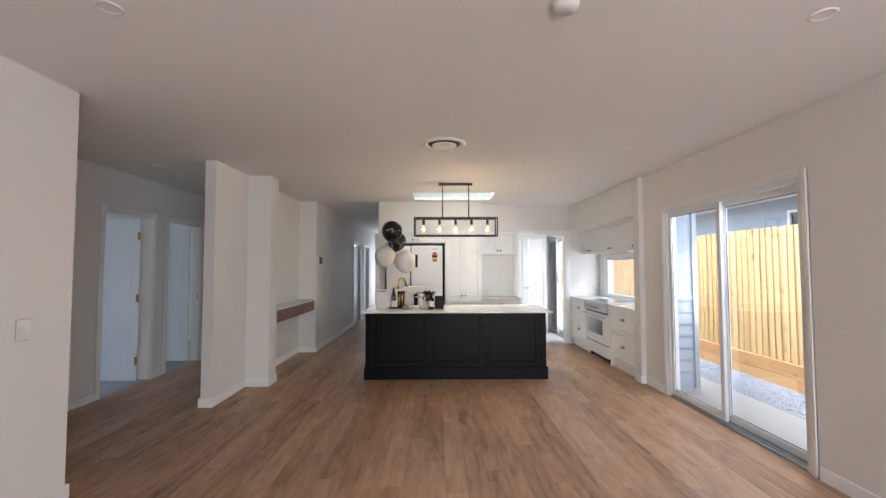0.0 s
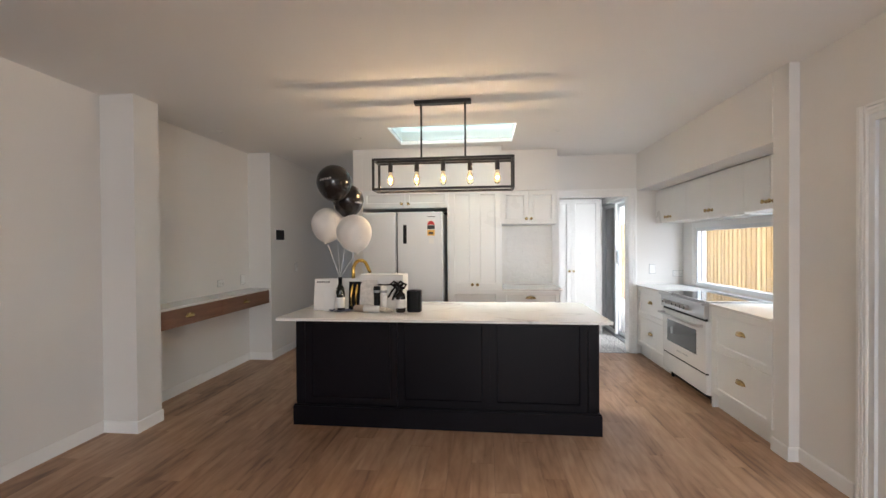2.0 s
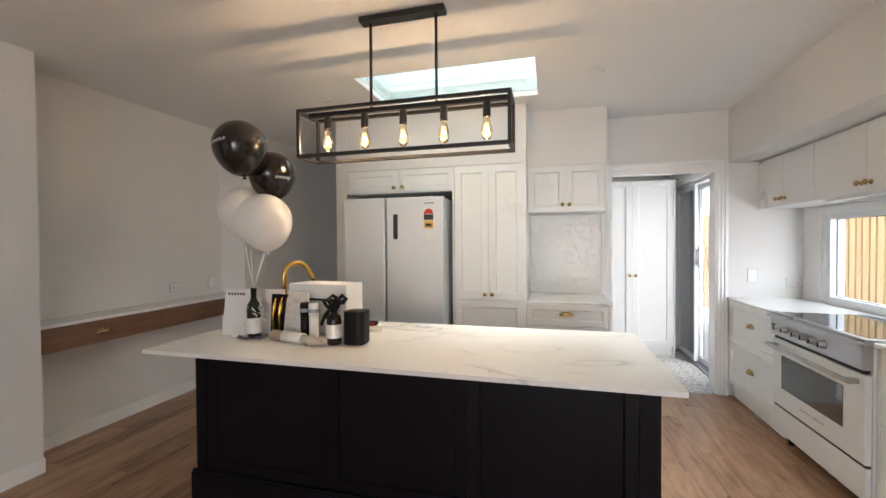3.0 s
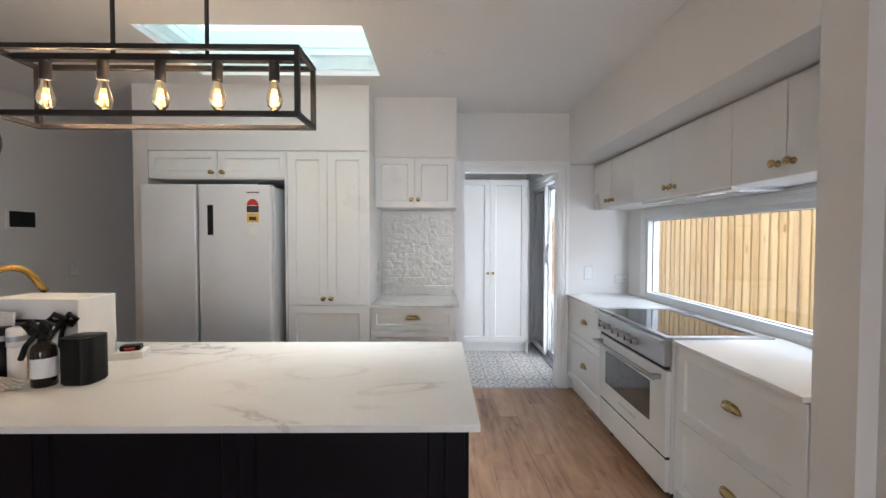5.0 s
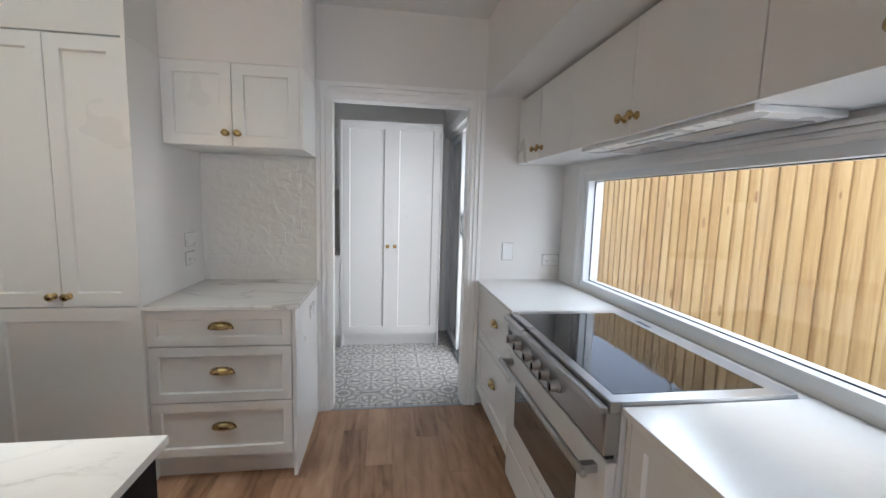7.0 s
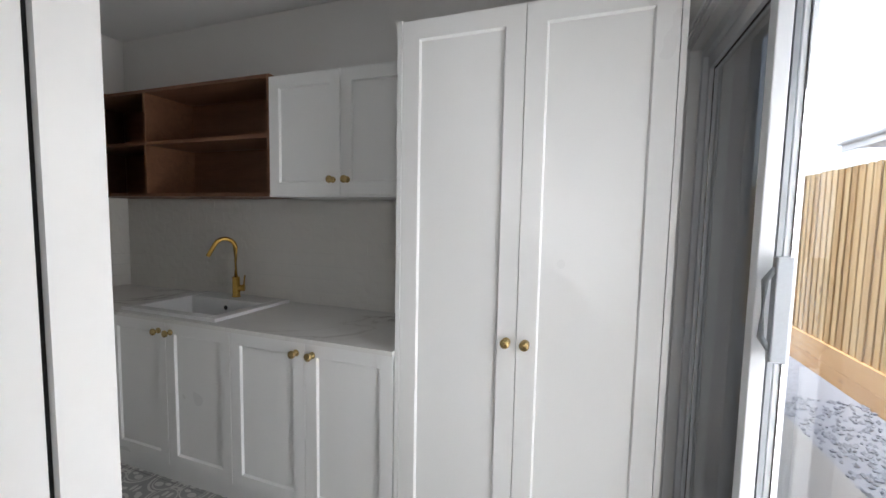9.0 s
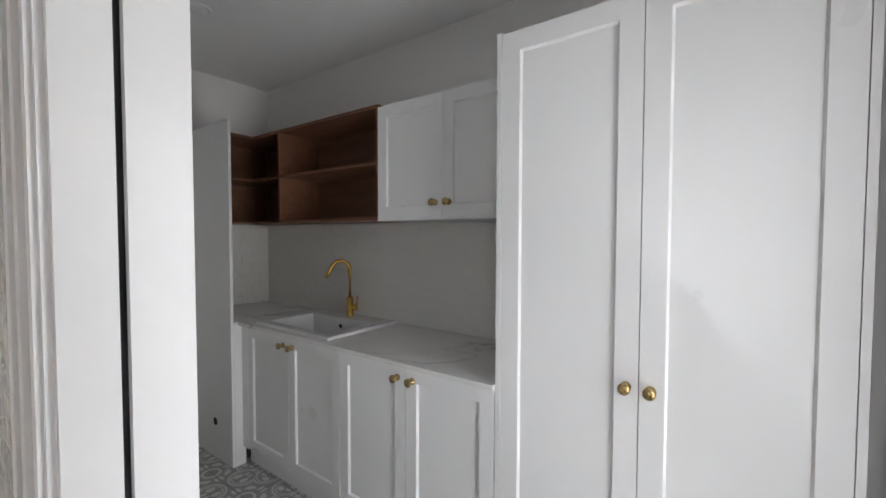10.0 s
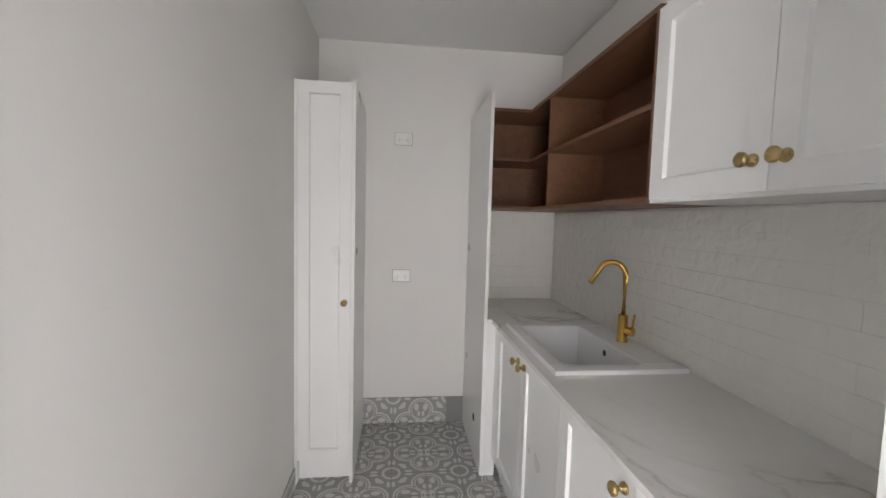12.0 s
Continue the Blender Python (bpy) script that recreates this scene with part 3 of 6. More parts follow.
def skirting(name, runs, label="white gloss skirting board"):
    """runs: x0, x1, y0, y1 of boards 90 mm high, with a sloped top edge."""
    bm = bmesh.new()
    for x0, x1, y0, y1 in runs:
        box(bm, x0, x1, y0, y1, 0, 0.088)
        d = 0.004
        box(bm, x0 + (d if x1 - x0 < 0.05 else 0), x1 - (d if x1 - x0 < 0.05 else 0), y0 + (d if y1 - y0 < 0.05 else 0), y1 - (d if y1 - y0 < 0.05 else 0), 0.088, 0.094)
    return structure(name, bm, TRIM, label, "skirting board")


t = 0.016
skirting("baseboard_living_west", [(-2.49, -2.49 + t, -3.1, 2.56), (-2.60, -2.49 + t, 2.56, 2.56 + t)])
skirting("baseboard_nib", [(-2.5, -2.5 + t, 4.27, 5.02 - t), (-2.616 - t, -2.5 + t, 4.27 - t, 4.27), (-2.5, -2.21 + t, 5.02 - t, 5.02), (-2.21, -2.21 + t, 5.02, 5.26)])
skirting("baseboard_desk_recess", [(-2.53, -2.53 + t, 5.26, 7.06 - t), (-2.53, -2.23 + t, 7.06 - t, 7.06), (-2.23, -2.23 + t, 7.06, 10.22), (-2.23, -2.23 + t, 11.24, 11.62)])
skirting("baseboard_side_hall", [(-3.93, -3.93 + t, 2.56, 4.50), (-3.93, -3.93 + t, 5.43, 5.61), (-3.93, -3.93 + t, 6.54, 7.6)])
skirting("baseboard_east", [(2.575 - t, 2.575, -3.1, 2.70), (2.575 - t, 2.575, 4.63, 5.045), (2.51 - t, 2.575, 5.045 - t, 5.045), (2.51 - t, 2.51, 5.045, 5.195)])
skirting("baseboard_hall_east", [(-1.135 - t, -1.135, 7.06, 14.0), (-1.135 - t, -1.02, 7.06 - t, 7.06)])
skirting("baseboard_carpet_room", [(-6.5, -4.05, 8.28 - t, 8.28), (-6.5, -6.5 + t, 5.58, 8.26)])


def casing(name, face, at, a0, a1, top, side=0.066, thick=0.016, label="white moulded door architrave", bottom=0.0, sill=False):
    """Moulded trim round an opening from a0 to a1 in a wall plane; face is the side that it looks to."""
    bm = bmesh.new()

    def strip(u0, u1, z0, z1):
        for g0, g1, d in ((0.0, 1.0, thick * 0.35), (0.08, 0.30, thick * 0.62), (0.36, 0.62, thick * 0.85), (0.70, 1.0, thick)):
            if u1 - u0 < z1 - z0:
                w = u1 - u0
                p, q = (u1 - w * g1, u1 - w * g0) if u1 <= a0 + 0.01 else (u0 + w * g0, u0 + w * g1)
                r, s = z0, z1
            else:
                w = z1 - z0
                p, q, r, s = u0, u1, z0 + w * g0, z0 + w * g1
            if face in ("-x", "+x"):
                e = -d if face == "-x" else d
                box(bm, min(at, at + e), max(at, at + e), p, q, r, s)
            else:
                e = -d if face == "-y" else d
                box(bm, p, q, min(at, at + e), max(at, at + e), r, s)

    strip(a0 - side, a0, bottom, top + side)
    strip(a1, a1 + side, bottom, top + side)
    strip(a0, a1, top, top + side)
    if sill:
        if face in ("-x", "+x"):
            box(bm, at - 0.02, at, a0 - side, a1 + side, bottom - 0.02, bottom)
    return structure(name, bm, TRIM, label, "architrave")


casing("trim_pantry_doorway", "-y", 7.752, 1.492, 2.411, 2.102, 0.088, 0.026)
casing("trim_pantry_inside", "+y", 7.853, 1.500, 2.403, 2.091, 0.066, 0.068)
casing("trim_slider", "-x", 2.575, 2.775, 4.56, 2.145, 0.055, label="white architrave round the sliding door")
casing("trim_side_door_1", "+x", -3.93, 4.58, 5.35, 2.14, 0.07)
casing("trim_side_door_2", "+x", -3.93, 5.69, 6.46, 2.14, 0.07)
casing("trim_hall_door_1", "+x", -2.23, 10.30, 11.16, 2.08, 0.07)
casing("trim_hall_door_2", "+x", -2.23, 11.70, 12.56, 2.08, 0.07)

# Jambs of the pantry doorway, with the dark slot of the sliding door in the left one.
wall("jamb_pantry_doorway", [(1.485, 1.503, 7.752, 7.812, 0, 2.106), (1.485, 1.503, 7.823, 7.853, 0, 2.106), (2.400, 2.418, 7.752, 7.853, 0, 2.106),
                             (1.503, 2.400, 7.752, 7.806, 2.088, 2.106), (1.503, 2.400, 7.817, 7.853, 2.088, 2.106)], TRIM, "white timber jambs of a cavity sliding door", "door jamb")
wall("slot_pantry_doorway", [(1.486, 1.490, 7.812, 7.823, 0, 2.106), (1.503, 2.400, 7.806, 7.817, 2.100, 2.105)], DARK_GAP, "dark slot of the cavity sliding door", "door slot")

# ---- doors and windows ----


def sliding_door(name, x, y0, y1, top, label, mid, end=0.05):
    """An aluminium sliding door in a wall of constant x: frame, track, two panels."""
    d = thing(name, (x, (y0 + y1) / 2, 0), label, "sliding door", kind="structure")
    f = bmesh.new()
    box(f, x - 0.03, x + 0.085, y0, y0 + 0.035, 0.0, top)
    box(f, x - 0.03, x + 0.085, y1 - 0.035, y1, 0.0, top)
    box(f, x - 0.03, x + 0.085, y0 + 0.035, y1 - 0.035, top - 0.04, top)
    part("frame", f, ALUMINIUM, d, "white aluminium frame")
    tr = bmesh.new()
    box(tr, x - 0.03, x + 0.085, y0 + 0.035, y1 - 0.035, -0.003, 0.022)
    box(tr, x - 0.005, x + 0.003, y0 + 0.035, y1 - 0.035, 0.022, 0.034)
    box(tr, x + 0.05, x + 0.058, y0 + 0.035, y1 - 0.035, 0.022, 0.034)
    part("track", tr, GREY_ALU, d, "grey metal floor track")
    for k, (a, b, dx) in enumerate(((y0 + 0.036, mid + 0.032, 0.045), (mid - 0.032, y1 - 0.036, -0.012))):
        p = bmesh.new()
        s = 0.05
        z0, z1 = 0.035, top - 0.042
        box(p, x + dx, x + dx + 0.034, a, a + s, z0, z1, 0.003)
        w = end if k else s
        box(p, x + dx, x + dx + 0.034, b - w, b, z0, z1, 0.003)
        box(p, x + dx, x + dx + 0.034, a + s, b - w, z0, z0 + 0.06)
        box(p, x + dx, x + dx + 0.034, a + s, b - w, z1 - s, z1)
        leaf = part("panel", p, ALUMINIUM, d, "white aluminium sliding panel")
        e = bmesh.new()
        for u0, u1, w0, w1 in ((a + s, a + s + 0.004, z0 + 0.06, z1 - s), (b - w - 0.004, b - w, z0 + 0.06, z1 - s), (a + s + 0.006, b - w - 0.006, z0 + 0.06, z0 + 0.066), (a + s + 0.006, b - w - 0.006, z1 - s - 0.006, z1 - s)):
            box(e, x + dx + 0.013, x + dx + 0.021, u0, u1, w0, w1)
        part("seal", e, RUBBER, leaf, "thin black glazing seal")
        g = part("pane", block(x + dx + 0.014, x + dx + 0.020, a + s + 0.006, b - w - 0.006, z0 + 0.066, z1 - s - 0.006), GLASS, leaf)
        g.visible_shadow = False
    return d


slider = sliding_door("door_living_slider", 2.606, 2.775, 4.56, 2.145, "white aluminium sliding glass door to the side yard", 3.70)
pslider = sliding_door("door_pantry_slider", 2.545, 8.112, 9.408, 2.128, "white aluminium pantry sliding door with an insect screen", 8.77, 0.026)
wall("jamb_pantry_slider", [(2.475, 2.70, 8.10, 8.112, 0, 2.14), (2.475, 2.70, 9.408, 9.42, 0, 2.14), (2.475, 2.70, 8.112, 9.408, 2.128, 2.14)], TRIM, "white painted reveal round the pantry sliding door", "door jamb")
# The closed insect screen stands outside the far half.
SCREEN, snt, sp = shader("dark_insect_mesh")
sp.inputs["Base Color"].default_value = (0.05, 0.053, 0.055, 1)
sp.inputs["Roughness"].default_value = 0.6
sp.inputs["Alpha"].default_value = 0.72
scr = bmesh.new()
box(scr, 2.571, 2.583, 8.74, 8.775, 0.04, 2.08)
box(scr, 2.571, 2.583, 9.335, 9.370, 0.04, 2.08)
box(scr, 2.571, 2.583, 8.775, 9.335, 0.04, 0.08)
box(scr, 2.571, 2.583, 8.775, 9.335, 2.04, 2.08)
screen = part("screen_frame", scr, GREY_ALU, pslider, "grey screen frame")
part("screen_mesh", block(2.576, 2.578, 8.775, 9.335, 0.08, 2.04), SCREEN, screen, "dark insect mesh")
lat = block(2.556, 2.592, 8.690, 8.718, 1.12, 1.38, 0.004)
tube(lat, [(2.56, 8.704, 1.15), (2.54, 8.704, 1.18), (2.54, 8.704, 1.32), (2.56, 8.704, 1.35)], 0.008, 8)
part("latch", lat, GREY_ALU, pslider, "grey door latch")
casing("trim_pantry_slider", "-x", 2.475, 8.10, 9.42, 2.14, 0.06, label="white architrave round the pantry sliding door")


def fixed_window(name, x, y0, y1, z0, z1, label):
    w = thing(name, (x, (y0 + y1) / 2, z0), label, "window", kind="structure")
    f = bmesh.new()
    s = 0.038
    box(f, x - 0.01, x + 0.09, y0, y0 + s, z0, z1, 0.003)
    box(f, x - 0.01, x + 0.09, y1 - s, y1, z0, z1, 0.003)
    box(f, x - 0.01, x + 0.09, y0 + s, y1 - s, z0, z0 + s)
    box(f, x - 0.01, x + 0.09, y0 + s, y1 - s, z1 - s, z1)
    part("window_frame", f, ALUMINIUM, w, "white aluminium window frame")
    e = bmesh.new()
    for a, b, c, d in ((y0 + s, y0 + s + 0.0035, z0 + s, z1 - s), (y1 - s - 0.0035, y1 - s, z0 + s, z1 - s), (y0 + s, y1 - s, z0 + s, z0 + s + 0.0035), (y0 + s, y1 - s, z1 - s - 0.0035, z1 - s)):
        box(e, x + 0.033, x + 0.043, a, b, c, d)
    part("seal", e, RUBBER, w, "thin black glazing seal")
    g = part("pane", block(x + 0.035, x + 0.041, y0 + s, y1 - s, z0 + s, z1 - s), GLASS, w)
    g.visible_shadow = False
    return w


fixed_window("window_kitchen", 3.10, 5.42, 7.435, 0.945, 1.645, "long low fixed kitchen window facing the fence")
casing("trim_kitchen_window", "-x", 3.09, 5.42, 7.435, 1.645, 0.06, label="white moulded kitchen window trim", bottom=0.945)
ew = thing("window_entry", (-1.7, 14.06, 0), "bright glazed entry at the end of the hallway", "glazed door", kind="structure")
eb = bmesh.new()
for a, b in ((-2.10, -2.05), (-1.35, -1.30)):
    box(eb, a, b, 14.0, 14.1, 0, 2.1)
box(eb, -2.05, -1.35, 14.0, 14.1, 2.05, 2.1)
box(eb, -2.05, -1.35, 14.0, 14.1, 0, 0.12)
part("frame", eb, ALUMINIUM, ew)
part("pane", block(-2.05, -1.35, 14.05, 14.056, 0.12, 2.05), GLASS, ew).visible_shadow = False


def panel_leaf(name, parent, m, w=0.76, h=2.03):
    """A two-panel door leaf, thickness to +y, hinged at its local origin."""
    bm = block(0, w, 0, 0.035, 0.006, h)
    for z0, z1 in ((0.22, 0.80), (0.92, h - 0.13)):
        for y0, y1 in ((-0.004, 0.0), (0.035, 0.039)):
            for a, b, c, d in ((0.11, 0.125, z0, z1), (w - 0.125, w - 0.11, z0, z1), (0.125, w - 0.125, z0, z0 + 0.015), (0.125, w - 0.125, z1 - 0.015, z1)):
                box(bm, a, b, y0, y1, c, d)
    return part(name, moved(bm, m), DOOR_PAINT, parent, "pale painted panel leaf")


d1 = thing("door_side_hall_south", (-3.99, 5.35, 0), "pale panel door standing open into a room", "door", kind="structure")
leaf = panel_leaf("leaf", d1, pose(-4.04, 5.325, 0, 0, 0, 180), h=2.12)
for z in (0.26, 1.08, 1.90):
    hb = block(-4.065, -4.035, 5.282, 5.289, z - 0.05, z + 0.05)
    tube(hb, [(-4.03, 5.280, z - 0.05), (-4.03, 5.280, z + 0.05)], 0.0035, 8)
    part("hinge", hb, GOLD, leaf, "bright brass hinge")
d2 = thing("door_side_hall_north", (-3.99, 6.46, 0), "pale door standing wide open against a wall", "door", kind="structure")
panel_leaf("leaf", d2, pose(-4.06, 6.44, 0, 0, 0, 180), h=2.12)
part("latch_plate", block(-3.96, -3.945, 6.455, 6.4615, 0.98, 1.06), STEEL, d2, "small steel strike plate")
d3 = thing("door_hallway_south", (-2.30, 10.73, 0), "closed pale hallway door with a lever handle", "door", kind="structure")
panel_leaf("leaf", d3, pose(-2.27, 10.31, 0, 0, 0, 90), 0.84)
hb = lathe([(0.026, 0), (0.026, 0.008), (0.010, 0.010), (0.010, 0.045)], 16)
moved(hb, turn(-2.27, 10.38, 1.0, "+x"))
tube(hb, [(-2.225, 10.38, 1.0), (-2.225, 10.49, 1.0)], 0.008, 8)
part("door_handle", hb, STEEL, d3, "satin steel lever handle")
d4 = thing("door_hallway_north", (-2.30, 12.13, 0), "closed pale hallway door", "door", kind="structure")
panel_leaf("leaf", d4, pose(-2.30, 11.71, 0, 0, 0, 90), 0.84)

# ---- outside ----
structure("ground", block(-60, 60, -60, 60, -0.5, -0.16), SOIL, "bare grey ground round the houses", "ground")
structure("pavement", block(2.69, 3.70, -6, 24, -0.16, -0.10), CONCRETE, "pale concrete side path", "path")
structure("footing", block(3.19, 3.20, 5.06, 7.85, -0.16, 0.0), CONCRETE, "concrete footing under the bump-out", "footing")

# Gravel strip of many small stones.
gb_v, gb_f = [], []
rng = random.Random(4)
for i in range(14000):
    near = rng.random() < 0.75
    gx, gy = rng.uniform(3.70, 4.44), (rng.uniform(3.3, 8.4) if near else rng.uniform(0.0, 12.0))
    s = rng.uniform(0.012, 0.026)
    gz = -0.112 + rng.uniform(0, 0.012)
    a = rng.uniform(0, 6.28)
    k = len(gb_v)
    for j in range(4):
        ang = a + j * 1.57 + rng.uniform(-0.3, 0.3)
        gb_v.append((gx + s * math.cos(ang), gy + s * math.sin(ang), gz + rng.uniform(-0.004, 0.006)))
    gb_v.append((gx, gy, gz + s * rng.uniform(0.5, 0.9)))
    gb_v.append((gx, gy, gz - 0.02))
    for j in range(4):
        gb_f.append((k + j, k + (j + 1) % 4, k + 4))
        gb_f.append((k + (j + 1) % 4, k + j, k + 5))
gm = bpy.data.meshes.new("gravel")
gm.from_pydata(gb_v, [], gb_f)
gm.materials.append(STONE_CHIP)
tagged(new("gravel", gm), "strip of loose blue-grey gravel beside the path", "gravel", kind="stuff")
structure("gravel_bed", block(3.70, 4.44, -6, 24, -0.16, -0.115), STONE_CHIP, "compacted bed under the gravel strip", "gravel bed")

# Pine paling fence on a sleeper base.
fence = thing("fence", (4.48, 5, -0.16), "new unpainted pine paling fence on timber sleepers", "fence")
pal_back = mesh_of(block(0, 0.014, -0.05, 0.05, 0, 1.80, 0.0015), "paling", PINE)
pal_front = mesh_of(block(0, 0.014, -0.033, 0.033, 0, 1.80, 0.0015), "paling", PINE)
rng = random.Random(9)
y = 0.6
while y < 21.0:
    for me, dy, dx in ((pal_back, 0.0, 0.0145), (pal_front, 0.056, 0.0005)):
        p = new("paling", me)
        p.parent = fence
        p.matrix_basis = Matrix.Translation((rng.uniform(-0.002, 0.002) + dx, y + dy - 5 + rng.uniform(-0.004, 0.004), 0.38 + rng.uniform(-0.006, 0.006))) @ pose(0, 0, 0, rng.uniform(-0.3, 0.3), 0, rng.uniform(-1, 1))
    y += 0.112
for k, y0 in enumerate((-0.4, 2.0, 4.4, 6.8, 9.2, 11.6, 14.0, 16.4, 18.8)):
    for z0 in (-0.16, 0.035):
        part("sleeper", block(4.455, 4.505, y0 + 0.006, y0 + 2.394, z0, z0 + 0.192, 0.004), SLEEPER, fence, "orange pine sleeper")
    part("post", block(4.51, 4.60, y0 - 0.045, y0 + 0.045, -0.3, 1.95), SLEEPER, fence, "square pine post")
for y0 in (2.47, 4.87, 7.27):
    part("sleeper_stub", block(4.415, 4.454, y0 - 0.07, y0 + 0.07, -0.2, 0.235, 0.004), SLEEPER, fence, "short pine upright before the sleepers")
for z0 in (0.45, 1.15, 1.80):
    part("rail", block(4.512, 4.55, 0.5, 21.0, z0, z0 + 0.07), SLEEPER, fence, "pine rail")

# Weatherboards on the end of the kitchen bump-out.
clad = thing("wall_cladding", (3.05, 5.03, -0.16), "pale blue weatherboards on the outside wall", "cladding", kind="structure")
bb = bmesh.new()
vs = [bb.verts.new(c) for c in ((0, 0, 0), (0.503, 0, 0), (0.503, 0.021, 0.158), (0, 0.021, 0.158), (0, 0.024, 0), (0.503, 0.024, 0), (0.503, 0.024, 0.158), (0, 0.024, 0.158))]
for q in ((0, 1, 2, 3), (5, 4, 7, 6), (4, 5, 1, 0), (3, 2, 6, 7), (4, 0, 3, 7), (1, 5, 6, 2)):
    bb.faces.new([vs[i] for i in q])
board = mesh_of(bb, "weatherboard", CLADDING)
for k in range(18):
    o = new("weatherboard", board)
    o.parent = clad
    o.location = (2.676 - 3.05, 5.020 - 5.03, 0.02 + 0.149 * k)
part("corner_trim", block(3.18, 3.236, 5.003, 5.058, -0.06, 2.86), CLADDING, clad, "square corner trim")
structure("wall_outer_range", block(3.217, 3.234, 5.06, 7.85, 0.0, 0.93), CLADDING, "pale painted outside wall below the kitchen window", "wall")
wall("wall_pantry_outer", [(2.702, 2.72, 7.86, 8.10, -0.1, 2.86), (2.702, 2.72, 9.42, 14.0, -0.1, 2.86)], CLADDING, "pale painted outside wall of the pantry", "wall")

# The neighbour's house above the fence.
nb = thing("house", (10.2, 9, -0.16), "pale grey neighbouring house with white eaves", "house")
part("wall", block(7.9, 14, 2, 7.7, -0.16, 3.05), NEIGHBOUR, nb, "pale grey rendered wall")
part("wall", block(7.9, 14, 8.9, 18, -0.16, 3.05), NEIGHBOUR, nb, "pale grey rendered wall")
part("wall", block(7.9, 14, 7.7, 8.9, -0.16, 2.0), NEIGHBOUR, nb)
part("wall", block(7.9, 14, 7.7, 8.9, 2.75, 3.05), NEIGHBOUR, nb)
part("roof", moved(block(-0.9, 6, -8, 9.5, 0, 0.1), pose(7.9, 9, 3.3, 0, -14, 0)), ROOF, nb, "white sheet roof")
part("fascia", block(7.0, 7.05, 1, 18.5, 2.98, 3.2), TRIM, nb, "white fascia")
part("soffit", block(7.05, 7.95, 1, 18.5, 3.05, 3.08), TRIM, nb, "white eaves lining")
gut = bmesh.new()
tube(gut, [(6.96, 1, 3.16), (6.96, 18.5, 3.16)], 0.06, 10)
part("gutter", gut, ROOF, nb, "white round gutter")
wf = bmesh.new()
for b in ((7.86, 7.93, 7.7, 7.76, 2.0, 2.75), (7.86, 7.93, 8.84, 8.9, 2.0, 2.75), (7.86, 7.93, 7.76, 8.84, 2.69, 2.75), (7.86, 7.93, 7.76, 8.84, 2.0, 2.06), (7.86, 7.93, 8.28, 8.32, 2.06, 2.69)):
    box(wf, *b)
nwin = part("window", wf, TRIM, nb, "white framed window")
part("pane", block(7.905, 7.912, 7.76, 8.84, 2.06, 2.69), SCREEN_GLASS, nwin)

# A tree beyond the fence, seen in the cooktop's reflection.
TX, TY = 15.4, 16.2
tree = thing("tree", (TX, TY, -0.16), "tall leafy dark green tree behind the houses", "tree")
rng = random.Random(21)
tb = bmesh.new()
tube(tb, [(TX, TY, -0.3), (TX - 0.1, TY + 0.1, 3.0), (TX + 0.1, TY + 0.15, 6.0), (TX, TY, 9.0)], [0.32, 0.26, 0.2, 0.08], 10)
tips = []
for k in range(20):
    ang, z0 = rng.uniform(0, 6.28), rng.uniform(4.6, 8.0)
    r, dz = rng.uniform(1.4, 3.6), rng.uniform(0.8, 3.0)
    tip = (TX + r * math.cos(ang), TY + r * math.sin(ang), z0 + dz)
    midp = (TX + 0.5 * r * math.cos(ang + 0.2), TY + 0.5 * r * math.sin(ang + 0.2), z0 + 0.6 * dz)
    tube(tb, [(TX + 0.03, TY + 0.05, z0), midp, tip], [0.09, 0.05, 0.02], 6)
    tips += [tip, midp]
part("trunk", tb, BARK, tree, "grey trunk and limbs")
lv, lf = [], []
for tx, ty, tz in tips:
    for k in range(300):
        d = Vector((rng.gauss(0, 1), rng.gauss(0, 1), rng.gauss(0, 0.8))) * 0.55
        c = Vector((tx, ty, tz)) + d
        u = Vector((rng.uniform(-1, 1), rng.uniform(-1, 1), rng.uniform(-1, 0.4))).normalized()
        w = u.orthogonal().normalized()
        L, Wd = rng.uniform(0.18, 0.32), rng.uniform(0.05, 0.085)
        n = len(lv)
        lv += [tuple(c), tuple(c + u * L * 0.5 + w * Wd), tuple(c + u * L), tuple(c + u * L * 0.5 - w * Wd)]
        lf.append((n, n + 1, n + 2, n + 3))
lm = bpy.data.meshes.new("crown")
lm.from_pydata(lv, [], lf)
lm.materials.append(LEAF)
cr = new("crown", lm)
cr.parent = tree
cr.location = -world_place(tree)

# ---- kitchen ----
KF = 7.06   # front of the tall cabinets
BT = 0.92   # worktop height


def cabinet(name, base, label, group=""):
    return thing(name, base, label, "cabinet", group)


# Island.
isl = thing("kitchen_island", (0.16, 5.6, 0), "black panelled kitchen island with a plinth board", "kitchen island")
ib = bmesh.new()
box(ib, -1.035, 1.345, 5.315, 5.90, 0.10, 0.899)
part("body", ib, BLACK_CAB, isl)
for a, b in ((-0.963, -0.202), (-0.198, 0.53), (0.534, 1.273)):
    bm = shaker(b - a, 0.715, 0.055, 0.018, 0.009)
    part("front_panel", moved(bm, pose(a, 5.297, 0.17)), BLACK_CAB, isl, "recessed black front panel")
for a, b in ((-1.035, -0.965), (1.275, 1.345)):
    part("corner_post", block(a, b, 5.290, 5.315, 0.16, 0.899, 0.002), BLACK_CAB, isl)
